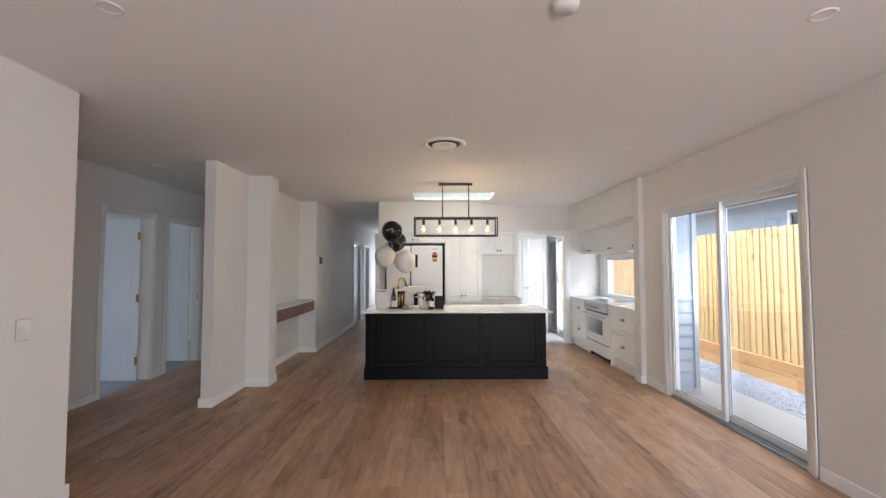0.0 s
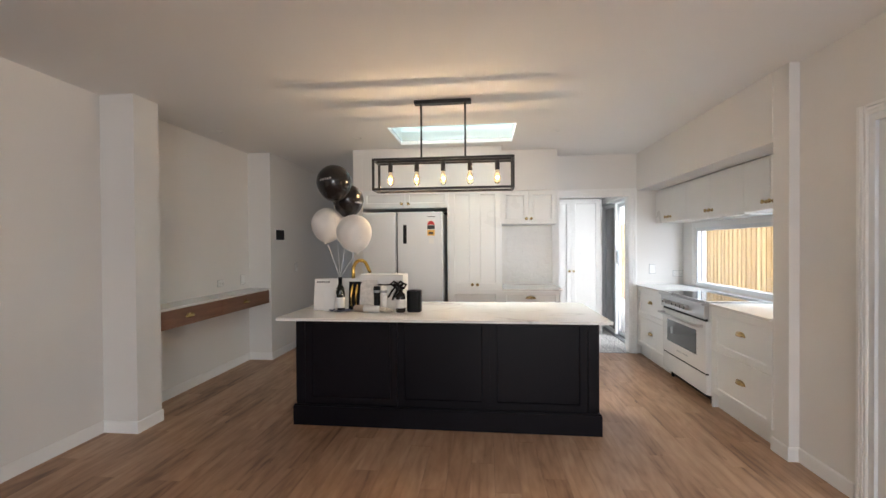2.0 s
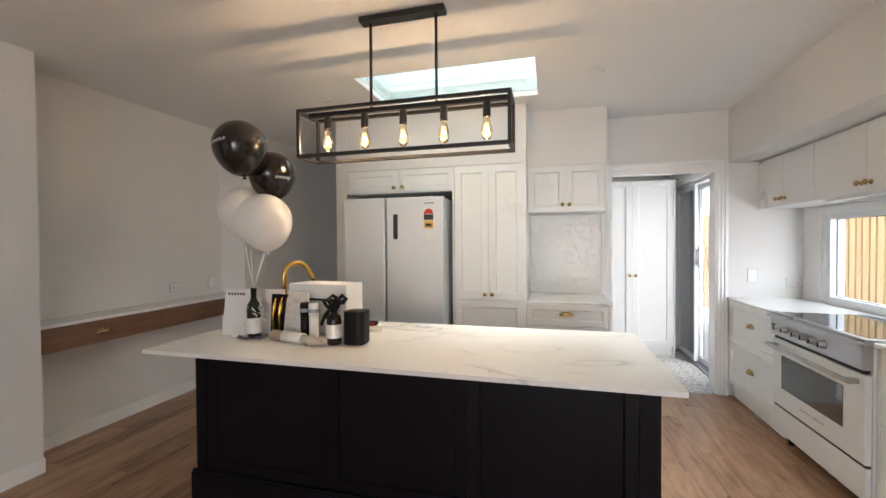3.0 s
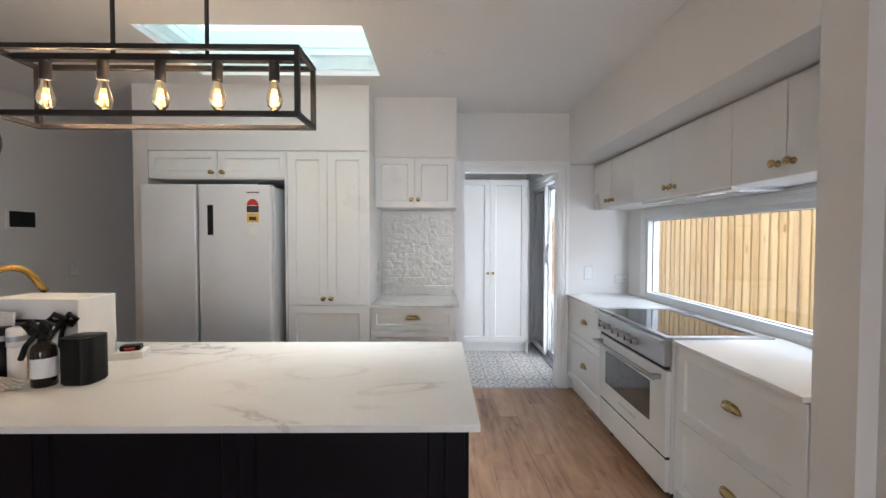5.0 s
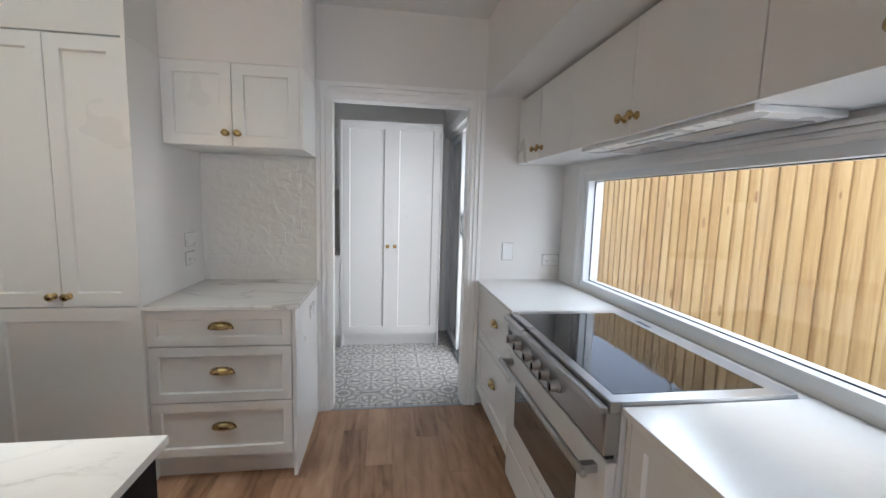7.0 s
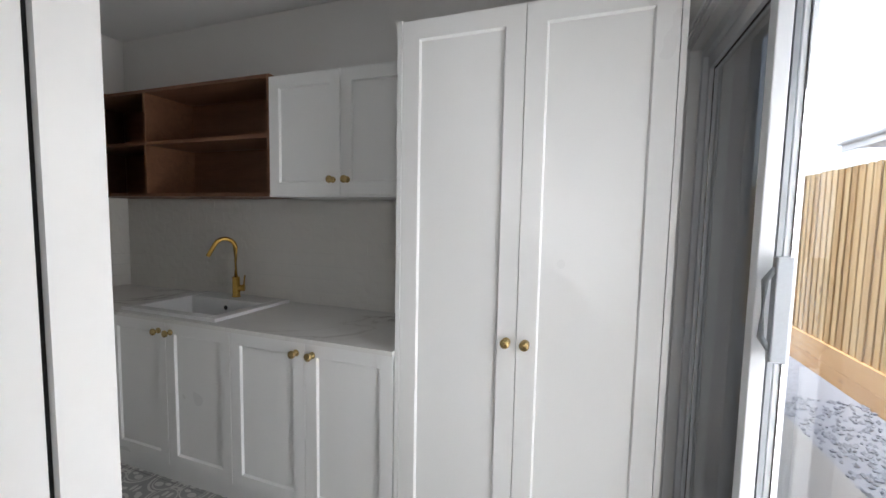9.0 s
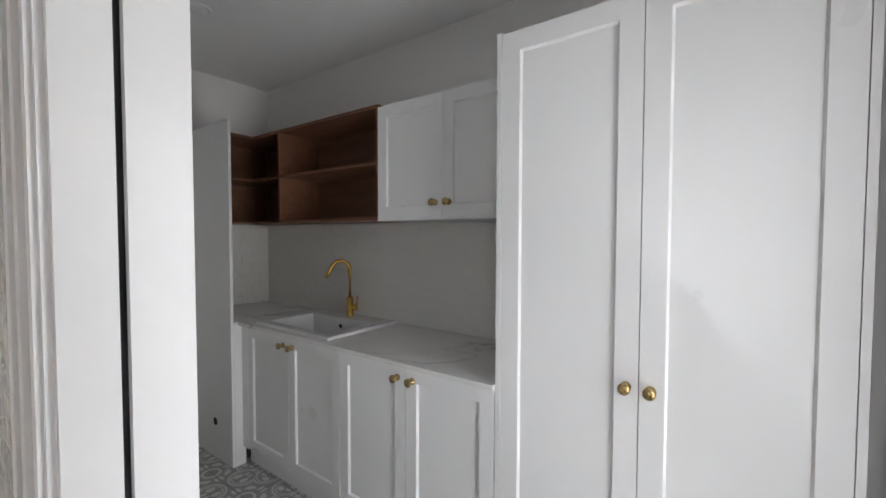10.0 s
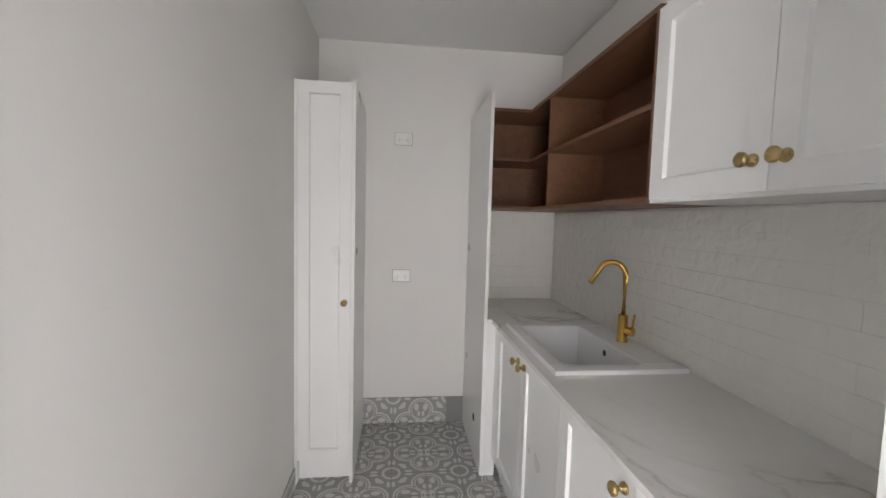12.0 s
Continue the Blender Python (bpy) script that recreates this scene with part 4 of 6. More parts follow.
for x0, x1, r in ((1.345, 1.363, 0), (-1.053, -1.035, 1)):
    bm = shaker(0.58, 0.72, 0.06, 0.018, 0.008)
    m = pose(1.363, 5.318, 0.17, 0, 0, 90) if r == 0 else pose(-1.053, 5.898, 0.17, 0, 0, -90)
    part("side_panel", moved(bm, m), BLACK_CAB, isl, "recessed black end panel")
pl = bmesh.new()
box(pl, -1.062, 1.375, 5.275, 5.297, 0, 0.155, 0.003)
box(pl, -1.057, 1.370, 5.281, 5.297, 0.155, 0.168, 0.002)
box(pl, 1.353, 1.375, 5.297, 5.90, 0, 0.155, 0.003)
box(pl, -1.062, -1.040, 5.297, 5.90, 0, 0.155, 0.003)
part("plinth", pl, BLACK_CAB, isl, "black plinth board")
top = slab((-1.055, -0.95, -0.33, 1.372), (5.0, 5.56, 5.86, 5.935), 0.9, BT, lambda i, j: (i, j) != (1, 1))
solid("island_worktop", top, MARBLE, "white grey-veined stone worktop with a sink cut-out", "worktop")
snk = thing("sink", (-0.64, 5.71, 0.72), "white undermount kitchen sink in the island", "sink")
sb = bmesh.new()
for b in ((-0.97, -0.95, 5.54, 5.88, 0.70, 0.899), (-0.33, -0.31, 5.54, 5.88, 0.70, 0.899), (-0.95, -0.33, 5.54, 5.56, 0.70, 0.899), (-0.95, -0.33, 5.86, 5.88, 0.70, 0.899), (-0.97, -0.31, 5.54, 5.88, 0.69, 0.70)):
    box(sb, *b)
part("basin", sb, CERAMIC, snk)
part("drain", moved(lathe([(0.045, 0), (0.045, 0.004), (0.02, 0.005), (0, 0.003)], 20), pose(-0.64, 5.71, 0.70)), STEEL, snk, "steel drain")


def gooseneck(name, x, y, z, h, reach, dirx, diry, r, label, lever, material=GOLD):
    f = thing(name, (x, y, z), label, "tap")
    bm = lathe([(r * 2.0, 0), (r * 2.0, 0.006), (r * 1.75, 0.010), (r * 1.75, 0.125), (r * 1.05, 0.130)], 20)
    part("tap_body", moved(bm, pose(x, y, z)), material, f)
    pts = [(x, y, z + 0.10), (x, y, z + h - reach / 2)]
    for k in range(1, 12):
        a = radians(152) * k / 11
        d = reach / 2 * (1 - math.cos(a))
        pts.append((x + dirx * d, y + diry * d, z + h - reach / 2 + reach / 2 * math.sin(a)))
    ex, ez = reach / 2 * (1 - math.cos(radians(152))), z + h - reach / 2 + reach / 2 * math.sin(radians(152))
    pts += [(x + dirx * (ex + 0.042 * k), y + diry * (ex + 0.042 * k), ez - 0.075 * k) for k in (0.5, 1.0)]
    part("spout", tube(bmesh.new(), pts, r, 12), material, f, "curved spout")
    hb = bmesh.new()
    sx, sy = lever
    tube(hb, [(x, y, z + 0.055), (x + sx * 0.05, y + sy * 0.05, z + 0.055)], r * 1.6, 14)
    tube(hb, [(x + sx * 0.042, y + sy * 0.042, z + 0.06), (x + sx * 0.05, y + sy * 0.05, z + 0.135)], r * 0.4, 8)
    part("lever", hb, material, f, "side lever")
    return f


gooseneck("kitchen_tap", -0.64, 5.555, BT, 0.405, 0.155, 0.56, 0.83, 0.015, "tall brushed gold gooseneck tap on the island", (0.83, -0.56))

# Fridge wall: cabinet above, fridge, tall pantry cabinet.
over = cabinet("overhead_cabinet", (-0.48, 7.35, 1.92), "white overhead cabinet above the fridge", "kitchen cabinets")
part("body", block(-1.02, 0.055, KF + 0.02, 7.75, 1.915, 2.138), CABINET, over)
for k, a in enumerate((-1.015, -0.478)):
    dd = part("door", moved(shaker(0.533, 0.205, 0.05), pose(a, KF, 1.925)), CABINET, over)
    knob(-0.52 if k == 0 else -0.435, KF, 1.965, "-y", dd)
side = solid("filler_panel", block(0.045, 0.060, KF - 0.002, 7.75, 0, 2.138), CABINET, "white cabinet end panel beside the fridge", "panel")
# Near-black sheet that puts the shade behind the fridge into colour.
solid("recess_shade", block(-1.018, 0.043, 7.70, 7.752, 0, 1.914), DARK_GAP, "dark sheet for the shade behind the fridge", "recess")

fr = thing("refrigerator", (-0.49, 7.3, 0), "white two-door upright refrigerator", "refrigerator")
part("body", block(-0.975, -0.005, 6.985, 7.66, 0.03, 1.845, 0.006), FRIDGE, fr)
for a, b in ((-0.978, -0.562), (-0.545, -0.002)):
    part("door", block(a, b, 6.905, 6.975, 0.06, 1.855, 0.012), FRIDGE, fr, "smooth white door")
part("gap_seal", block(-0.562, -0.545, 6.95, 6.985, 0.06, 1.85), RUBBER, fr, "dark gap between the doors")
part("hinge_cover", block(-0.10, -0.01, 6.91, 6.99, 1.846, 1.864, 0.004), BLACK_PLASTIC, fr, "hinge cover")
part("kick_grille", block(-0.97, -0.01, 6.96, 6.985, 0.0, 0.055), BLACK_PLASTIC, fr)
part("display", block(-0.475, -0.432, 6.9025, 6.906, 1.475, 1.70, 0.001), SCREEN_GLASS, fr, "black display strip")
st = part("energy_label", block(-0.19, -0.085, 6.9035, 6.9052, 1.56, 1.765), PAPER, fr, "paper energy rating label")
arc = bmesh.new()
c = arc.verts.new((-0.1375, 6.902, 1.70))
rim = [arc.verts.new((-0.1375 + 0.044 * math.cos(math.pi * k / 14), 6.902, 1.695 + 0.05 * math.sin(math.pi * k / 14))) for k in range(15)]
for a, b in zip(rim, rim[1:]):
    arc.faces.new((c, a, b))
bmesh.ops.recalc_face_normals(arc, faces=arc.faces)
part("label_arch", arc, RED_PRINT, st, "red star arch")
part("label_band", block(-0.182, -0.093, 6.9018, 6.9035, 1.645, 1.693), PRINT, st, "dark print")
part("label_band", block(-0.182, -0.093, 6.9018, 6.9035, 1.57, 1.638), YELLOW_PRINT, st, "yellow print")
part("label_band", block(-0.165, -0.110, 6.9010, 6.9018, 1.585, 1.612), PRINT, st)
part("label_tag", block(-0.165, -0.105, 6.9035, 6.9052, 1.475, 1.545), PAPER, fr, "small paper tag")
part("label_bar", block(-0.182, -0.09, 6.9035, 6.9052, 1.79, 1.798), PRINT, fr, "small printed mark")

tall = cabinet("pantry_cabinet", (0.38, 7.4, 0), "tall white shaker pantry cabinet", "kitchen cabinets")
part("body", block(0.062, 0.700, KF + 0.02, 7.75, 0.12, 2.138), CABINET, tall)
part("kick", block(0.062, 0.700, KF + 0.06, KF + 0.075, 0, 0.12), CABINET, tall)
part("end_panel", block(0.688, 0.705, KF - 0.002, 7.755, 0, 2.139), CABINET, tall)
for k, a in enumerate((0.065, 0.378)):
    dd = part("door", moved(shaker(0.309, 1.205, 0.062), pose(a, KF, 0.926)), CABINET, tall)
    knob(0.345 if k == 0 else 0.407, KF, 0.975, "-y", dd)
part("drawer_front", moved(shaker(0.622, 0.785, 0.062), pose(0.065, KF, 0.132)), CABINET, tall)

# Niche: drawers, worktop, tiles, wall cabinet.
nic = cabinet("drawer_cabinet", (1.05, 7.4, 0), "white three-drawer cabinet with brass cup pulls", "kitchen cabinets")
part("body", block(0.706, 1.385, 7.10, 7.75, 0.12, 0.90), CABINET, nic)
part("kick", block(0.706, 1.385, 7.14, 7.155, 0, 0.12), CABINET, nic)
part("end_panel", block(1.386, 1.404, 7.078, 7.755, 0, 0.899), CABINET, nic)
for z0, z1 in ((0.715, 0.893), (0.425, 0.708), (0.132, 0.418)):
    dr = part("drawer_front", moved(shaker(0.672, z1 - z0, 0.045), pose(0.709, 7.08, z0)), CABINET, nic)
    cup(1.045, 7.088 if z1 - z0 > 0.1 else 7.08, z1 - (z1 - z0) * 0.45, "-y", dr)
solid("niche_worktop", block(0.706, 1.418, 7.06, 7.755, 0.9, BT, 0.0015), MARBLE, "white veined stone worktop in the niche", "worktop")
sk = part("outlet_strip", block(1.404, 1.412, 7.45, 7.57, 0.74, 0.82), WHITE_PLASTIC, nic, "small outlet on the end panel")
upc = cabinet("wall_cabinet", (1.05, 7.5, 1.715), "white two-door wall cabinet over the niche", "kitchen cabinets")
part("body", block(0.706, 1.388, 7.345, 7.755, 1.716, 2.138), CABINET, upc)
part("end_panel", block(1.388, 1.405, 7.326, 7.755, 1.714, 2.139), CABINET, upc)
for k, a in enumerate((0.708, 1.049)):
    dd = part("door", moved(shaker(0.337, 0.42, 0.055), pose(a, 7.325, 1.716)), CABINET, upc)
    knob(1.018 if k == 0 else 1.077, 7.325, 1.78, "-y", dd)


def outlet(name, x, y, z, face, w, h, kind, label):
    """A wall plate w by h: 'power' with slots and rockers, 'switch' with rockers."""
    o = thing(name, (x, y, z), label, "wall outlet" if kind != "switch" else "light switch")
    bm = block(-w / 2, w / 2, -0.009, 0, -h / 2, h / 2, 0.003)
    part("plate", moved(bm, turn(x, y, z, face)), WHITE_PLASTIC, o)
    # A grey rim, a little larger than the plate, colours in its shadow outline.
    part("shadow_rim", moved(block(-w / 2 - 0.003, w / 2 + 0.003, -0.0025, 0.0, -h / 2 - 0.003, h / 2 + 0.003), turn(x, y, z, face)), GREY_ALU, o, "thin grey rim for the shadow line round the plate")
    if kind == "power":
        for sx in (-w * 0.24, w * 0.24):
            part("rocker", moved(block(sx - 0.006, sx + 0.006, -0.012, -0.009, h * 0.18, h * 0.36, 0.001), turn(x, y, z, face)), WHITE_PLASTIC, o)
            for px, pz, a in ((-0.008, 0.0, 25), (0.008, 0.0, -25), (0.0, -0.014, 0)):
                s = block(-0.0012, 0.0012, -0.0098, -0.0088, -0.004, 0.004)
                moved(s, pose(sx + px, 0, pz - 0.004, 0, a, 0))
                part("slot", moved(s, turn(x, y, z, face)), DARK_GAP, o)
    elif kind == "switch":
        for k in range(3):
            pz = (k - 1) * h * 0.24
            part("rocker", moved(block(-0.011, 0.011, -0.0125, -0.009, pz - 0.006, pz + 0.006, 0.0015), turn(x, y, z, face)), WHITE_PLASTIC, o)
    else:
        part("rocker", moved(block(-0.014, 0.014, -0.012, -0.009, -0.02, 0.02, 0.0015), turn(x, y, z, face)), WHITE_PLASTIC, o)
        part("marker", moved(block(w * 0.25, w * 0.4, -0.0098, -0.0088, -h * 0.4, -h * 0.36), turn(x, y, z, face)), DARK_GAP, o)
    return o


outlet("power_outlet", 0.705, 7.57, 1.085, "+x", 0.115, 0.072, "power", "white double power outlet on the cabinet side")
outlet("isolator_switch", 0.705, 7.57, 1.195, "+x", 0.115, 0.075, "iso", "white isolator switch on the cabinet side")
outlet("light_switch", 2.70, 7.755, 1.12, "-y", 0.075, 0.118, "switch", "white wall light switch beside the window")
outlet("power_outlet", 3.02, 7.755, 1.062, "-y", 0.118, 0.075, "power", "white double power outlet beside the window")
outlet("light_switch", -2.49, 2.25, 1.125, "+x", 0.075, 0.118, "switch", "white three-gang light switch on the living wall")
outlet("power_outlet", -2.53, 6.50, 1.035, "+x", 0.118, 0.072, "power", "white double power outlet above the desk")
outlet("data_outlet", -2.53, 6.92, 1.042, "+x", 0.075, 0.115, "iso", "small white data outlet above the desk")
outlet("power_outlet", -1.04, 8.42, 2.02, "+x", 0.118, 0.08, "power", "white power outlet high on the pantry wall")
outlet("power_outlet", -1.04, 8.42, 1.075, "+x", 0.118, 0.08, "power", "white power outlet on the pantry wall")
outlet("light_switch", -5.3, 8.28, 1.15, "-y", 0.075, 0.118, "switch", "white light switch on the bedroom wall")
outlet("light_switch", -2.23, 7.75, 1.15, "+x", 0.075, 0.118, "switch", "small white switch on the hallway wall")

# Range side: base cabinets, worktops, oven, wall cabinets, hood.
RX = 2.505
ca = cabinet("drawer_cabinet", (2.8, 7.3, 0), "white two-drawer cabinet beside the range cooker", "kitchen cabinets")
part("body", block(RX + 0.02, 3.085, 6.885, 7.75, 0.12, 0.90), CABINET, ca)
part("kick", block(RX + 0.05, RX + 0.065, 6.885, 7.75, 0, 0.12), CABINET, ca)
for z0, z1 in ((0.518, 0.893), (0.132, 0.511)):
    dr = part("drawer_front", moved(shaker(0.838, z1 - z0, 0.055), turn(RX, 7.725, z0, "-x")), CABINET, ca)
    cup(RX + 0.008, 7.33, z0 + (z1 - z0) * 0.56, "-x", dr)
part("filler", block(RX, RX + 0.02, 7.727, 7.755, 0.12, 0.90), CABINET, ca)
cc = cabinet("drawer_cabinet", (2.8, 5.6, 0), "white two-drawer cabinet at the end of the range run", "kitchen cabinets")
part("body", block(RX + 0.02, 3.085, 5.197, 5.945, 0.12, 0.90), CABINET, cc)
part("kick", block(RX + 0.05, RX + 0.065, 5.197, 5.945, 0, 0.12), CABINET, cc)
part("end_panel", block(RX, RX + 0.58, 5.946, 5.964, 0, 0.899), CABINET, cc)
for z0, z1 in ((0.518, 0.893), (0.132, 0.511)):
    dr = part("drawer_front", moved(shaker(0.742, z1 - z0, 0.055), turn(RX, 5.943, z0, "-x")), CABINET, cc)
    cup(RX + 0.008, 5.565, z0 + (z1 - z0) * 0.56, "-x", dr)
solid("range_worktop", block(2.484, 3.088, 6.872, 7.753, 0.9, BT, 0.0015), PLAIN_STONE, "white stone worktop beside the window", "worktop")
solid("range_worktop", block(2.484, 3.088, 5.197, 5.962, 0.9, BT, 0.0015), PLAIN_STONE, "white stone worktop at the end of the range run", "worktop")
solid("window_upstand", block(3.036, 3.088, 5.963, 6.871, 0.9, BT, 0.001), PLAIN_STONE, "strip of white stone behind the cooktop", "worktop")

ov = thing("range_cooker", (2.75, 6.415, 0), "white freestanding electric range cooker with steel trim", "cooker")
OY0, OY1, OX = 5.970, 6.865, 2.470
part("body", block(OX + 0.02, 2.985, OY0, OY1, 0.09, 0.90), ENAMEL, ov)
for yy in (OY0 + 0.06, OY1 - 0.06):
    for xx in (OX + 0.08, 2.92):
        part("foot", moved(lathe([(0.02, 0), (0.02, 0.07), (0.014, 0.09)], 12), pose(xx, yy, 0)), BLACK_PLASTIC, ov)
hobf = bmesh.new()
box(hobf, 2.452, 2.486, OY0 - 0.004, OY1 + 0.004, 0.900, 0.934, 0.003)
box(hobf, 2.486, 3.033, OY0 - 0.004, OY0 + 0.04, 0.905, 0.932)
box(hobf, 2.486, 3.033, OY1 - 0.04, OY1 + 0.004, 0.905, 0.932)
box(hobf, 2.972, 3.033, OY0 + 0.04, OY1 - 0.04, 0.905, 0.932)
part("hob_trim", hobf, STEEL, ov, "brushed steel hob trim")
hb = part("hob", block(2.488, 2.970, OY0 + 0.042, OY1 - 0.042, 0.915, 0.9325, 0.001), COOK_GLASS, ov, "black ceramic glass hob")
vent = block(2.990, 3.012, 6.58, 6.69, 0.9315, 0.9335, 0.001)
part("rear_vent", vent, GREY_ALU, ov, "small grey rear vent")
part("vent_slot", block(2.996, 3.006, 6.59, 6.68, 0.9334, 0.9342), DARK_GAP, ov, "dark slot in the vent")
rail = bmesh.new()
box(rail, OX - 0.048, OX - 0.022, OY0 - 0.002, OY1 + 0.002, 0.898, 0.920, 0.004)
for yy in (OY0 + 0.004, OY1 - 0.012):
    box(rail, OX - 0.024, OX - 0.006, yy, yy + 0.008, 0.86, 0.914)
part("front_rail", rail, STEEL, ov, "steel rail along the hob front")
fas = bmesh.new()
box(fas, OX - 0.024, OX + 0.02, OY0, OY1, 0.775, 0.899, 0.003)
part("control_panel", fas, STEEL, ov, "brushed steel control panel")
for k in range(6):
    yy = 6.755 - k * 0.088 - (0.04 if k > 1 else 0)
    kb = lathe([(0.024, 0), (0.024, 0.006), (0.019, 0.009), (0.019, 0.030), (0.016, 0.034), (0, 0.035)], 20)
    box(kb, -0.0035, 0.0035, -0.017, 0.017, 0.030, 0.041)
    moved(kb, pose(0, 0, 0, 90, 0, 0))
    kn_ob = part("control_knob", moved(kb, turn(OX - 0.024, yy, 0.834, "-x")), STEEL, ov, "round steel control knob")
    part("knob_face", moved(moved(lathe([(0.0165, 0.0345), (0.0150, 0.0362), (0.0, 0.0364)], 18), pose(0, 0, 0, 90, 0, 0)), turn(OX - 0.024, yy, 0.834, "-x")), BLACK_PLASTIC, kn_ob, "black knob face")
part("clock", block(OX - 0.0255, OX - 0.023, 6.795, 6.845, 0.818, 0.852), SCREEN_GLASS, ov, "small dark clock window")
part("vent_slot", block(OX - 0.006, OX + 0.02, OY0 + 0.02, OY1 - 0.02, 0.752, 0.772), DARK_GAP, ov, "dark vent slot under the panel")
dr = part("oven_door", block(OX - 0.010, OX + 0.02, OY0 + 0.004, OY1 - 0.004, 0.285, 0.748, 0.004), ENAMEL, ov, "white oven door")
part("door_glass", block(OX - 0.0125, OX - 0.009, 6.135, 6.745, 0.415, 0.645, 0.001), OVEN_GLASS, dr, "dark oven window")
hd = bmesh.new()
tube(hd, [(OX - 0.062, OY0 + 0.03, 0.705), (OX - 0.062, OY1 - 0.03, 0.705)], 0.0125, 12)
for yy in (OY0 + 0.06, OY1 - 0.06):
    box(hd, OX - 0.06, OX - 0.009, yy - 0.014, yy + 0.014, 0.692, 0.718, 0.003)
part("oven_handle", hd, STEEL, dr, "brushed steel bar handle")
for k in range(13):
    if k != 6:
        part("badge", block(OX - 0.0108, OX - 0.0098, 6.30 + k * 0.018, 6.311 + k * 0.018, 0.348, 0.361), GREY_ALU, dr, "small grey badge mark")
part("storage_drawer", block(OX - 0.006, OX + 0.02, OY0 + 0.004, OY1 - 0.004, 0.095, 0.268, 0.004), ENAMEL, ov, "white storage drawer")
part("drawer_gap", block(OX, OX + 0.02, OY0 + 0.01, OY1 - 0.01, 0.268, 0.285), DARK_GAP, ov, "dark line above the drawer")

WX = 2.745
wc = cabinet("wall_cabinet", (2.9, 6.5, 1.725), "row of flat white wall cabinets over the range", "kitchen cabinets")
part("body", block(WX + 0.02, 3.088, 5.197, 7.753, 1.728, 2.135), CABINET, wc)
part("shadow_gap", block(WX + 0.03, 3.088, 5.197, 7.753, 2.136, 2.159), CABINET, wc, "thin shadow line")
for y1, y0, ky in ((7.752, 7.362, 7.405), (7.358, 6.952, 7.318), (6.948, 6.452, 6.482), (6.448, 5.918, 6.408), (5.914, 5.592, 5.63), (5.588, 5.200, 5.55)):
    dd = part("door", moved(flat_door(y1 - y0, 0.412), turn(WX, y1, 1.724, "-x")), CABINET, wc)
    knob(WX, ky, 1.785, "-x", dd)
hood = thing("range_hood", (2.92, 6.42, 1.70), "white undermount range hood with metal mesh filters", "range hood")
hbm = block(2.775, 3.06, 5.955, 6.885, 1.708, 1.727, 0.003)
part("body", hbm, WHITE_PLASTIC, hood)
for a, b in ((6.43, 6.80), (6.02, 6.41)):
    fl = part("filter", block(2.86, 3.035, a, b, 1.703, 1.7085), MESH_METAL, hood, "metal mesh filter")
    part("catch", block(2.93, 2.95, (a + b) / 2 - 0.04, (a + b) / 2 + 0.04, 1.7005, 1.703), STEEL, fl, "filter catch")
part("button_strip", block(2.80, 2.82, 6.30, 6.55, 1.7055, 1.7085), GREY_ALU, hood, "grey button strip")

# Pendant light over the island.
lamp = thing("pendant_light", (0.16, 5.47, 1.91), "black metal box frame pendant with five glowing filament bulbs", "pendant light")
LX0, LX1, LY0, LY1, LZ0, LZ1 = -0.405, 0.728, 5.375, 5.565, 1.915, 2.157
b = 0.009
fr_b = bmesh.new()
for z in (LZ0, LZ1):
    for yy in (LY0, LY1):
        box(fr_b, LX0 - b, LX1 + b, yy - b, yy + b, z - b, z + b)
    for xx in (LX0, LX1):
        box(fr_b, xx - b, xx + b, LY0 + b, LY1 - b, z - b, z + b)
for xx in (LX0, LX1):
    for yy in (LY0, LY1):
        box(fr_b, xx - b, xx + b, yy - b, yy + b, LZ0 + b, LZ1 - b)
part("box_frame", fr_b, BLACK_METAL, lamp, "black square bar frame")
part("crossbar", block(LX0 + b, LX1 - b, 5.455, 5.485, LZ1 - 0.012, LZ1 + 0.012), BLACK_METAL, lamp)
for xx in (-0.02, 0.345):
    part("rod", tube(bmesh.new(), [(xx, 5.47, LZ1), (xx, 5.47, 2.63)], 0.008, 10), BLACK_METAL, lamp, "slim black rod")
part("ceiling_plate", block(-0.075, 0.395, 5.435, 5.505, 2.622, 2.65, 0.003), BLACK_METAL, lamp, "black ceiling plate")
for k in range(5):
    bx = -0.283 + 0.222 * k
    part("socket", moved(lathe([(0.018, 0), (0.020, 0.004), (0.020, 0.072), (0.012, 0.082)], 16), pose(bx, 5.47, 2.068)), BLACK_METAL, lamp, "black bulb socket")
    bl = part("bulb", moved(lathe([(0.0, 0), (0.012, 0.003), (0.024, 0.018), (0.0305, 0.042), (0.028, 0.062), (0.019, 0.092), (0.0135, 0.118)], 20, False), pose(bx, 5.47, 1.952)), BULB_GLASS, lamp, "teardrop filament bulb")
    bl.visible_shadow = False
    fb = bmesh.new()
    for j in range(6):
        a = j * math.pi / 3
        tube(fb, [(bx + 0.005 * math.cos(a), 5.47 + 0.005 * math.sin(a), 2.035), (bx + 0.011 * math.cos(a + 0.5), 5.47 + 0.011 * math.sin(a + 0.5), 1.978)], 0.0012, 5)
    part("filament", fb, FILAMENT, bl, "glowing orange filament")
    pt = new("bulb_glow", bpy.data.lights.new("bulb_glow", "POINT"))
    pt.data.energy, pt.data.color, pt.data.shadow_soft_size = 0.42, (1.0, 0.66, 0.36), 0.006
    pt.location = (bx, 5.47, 2.005)

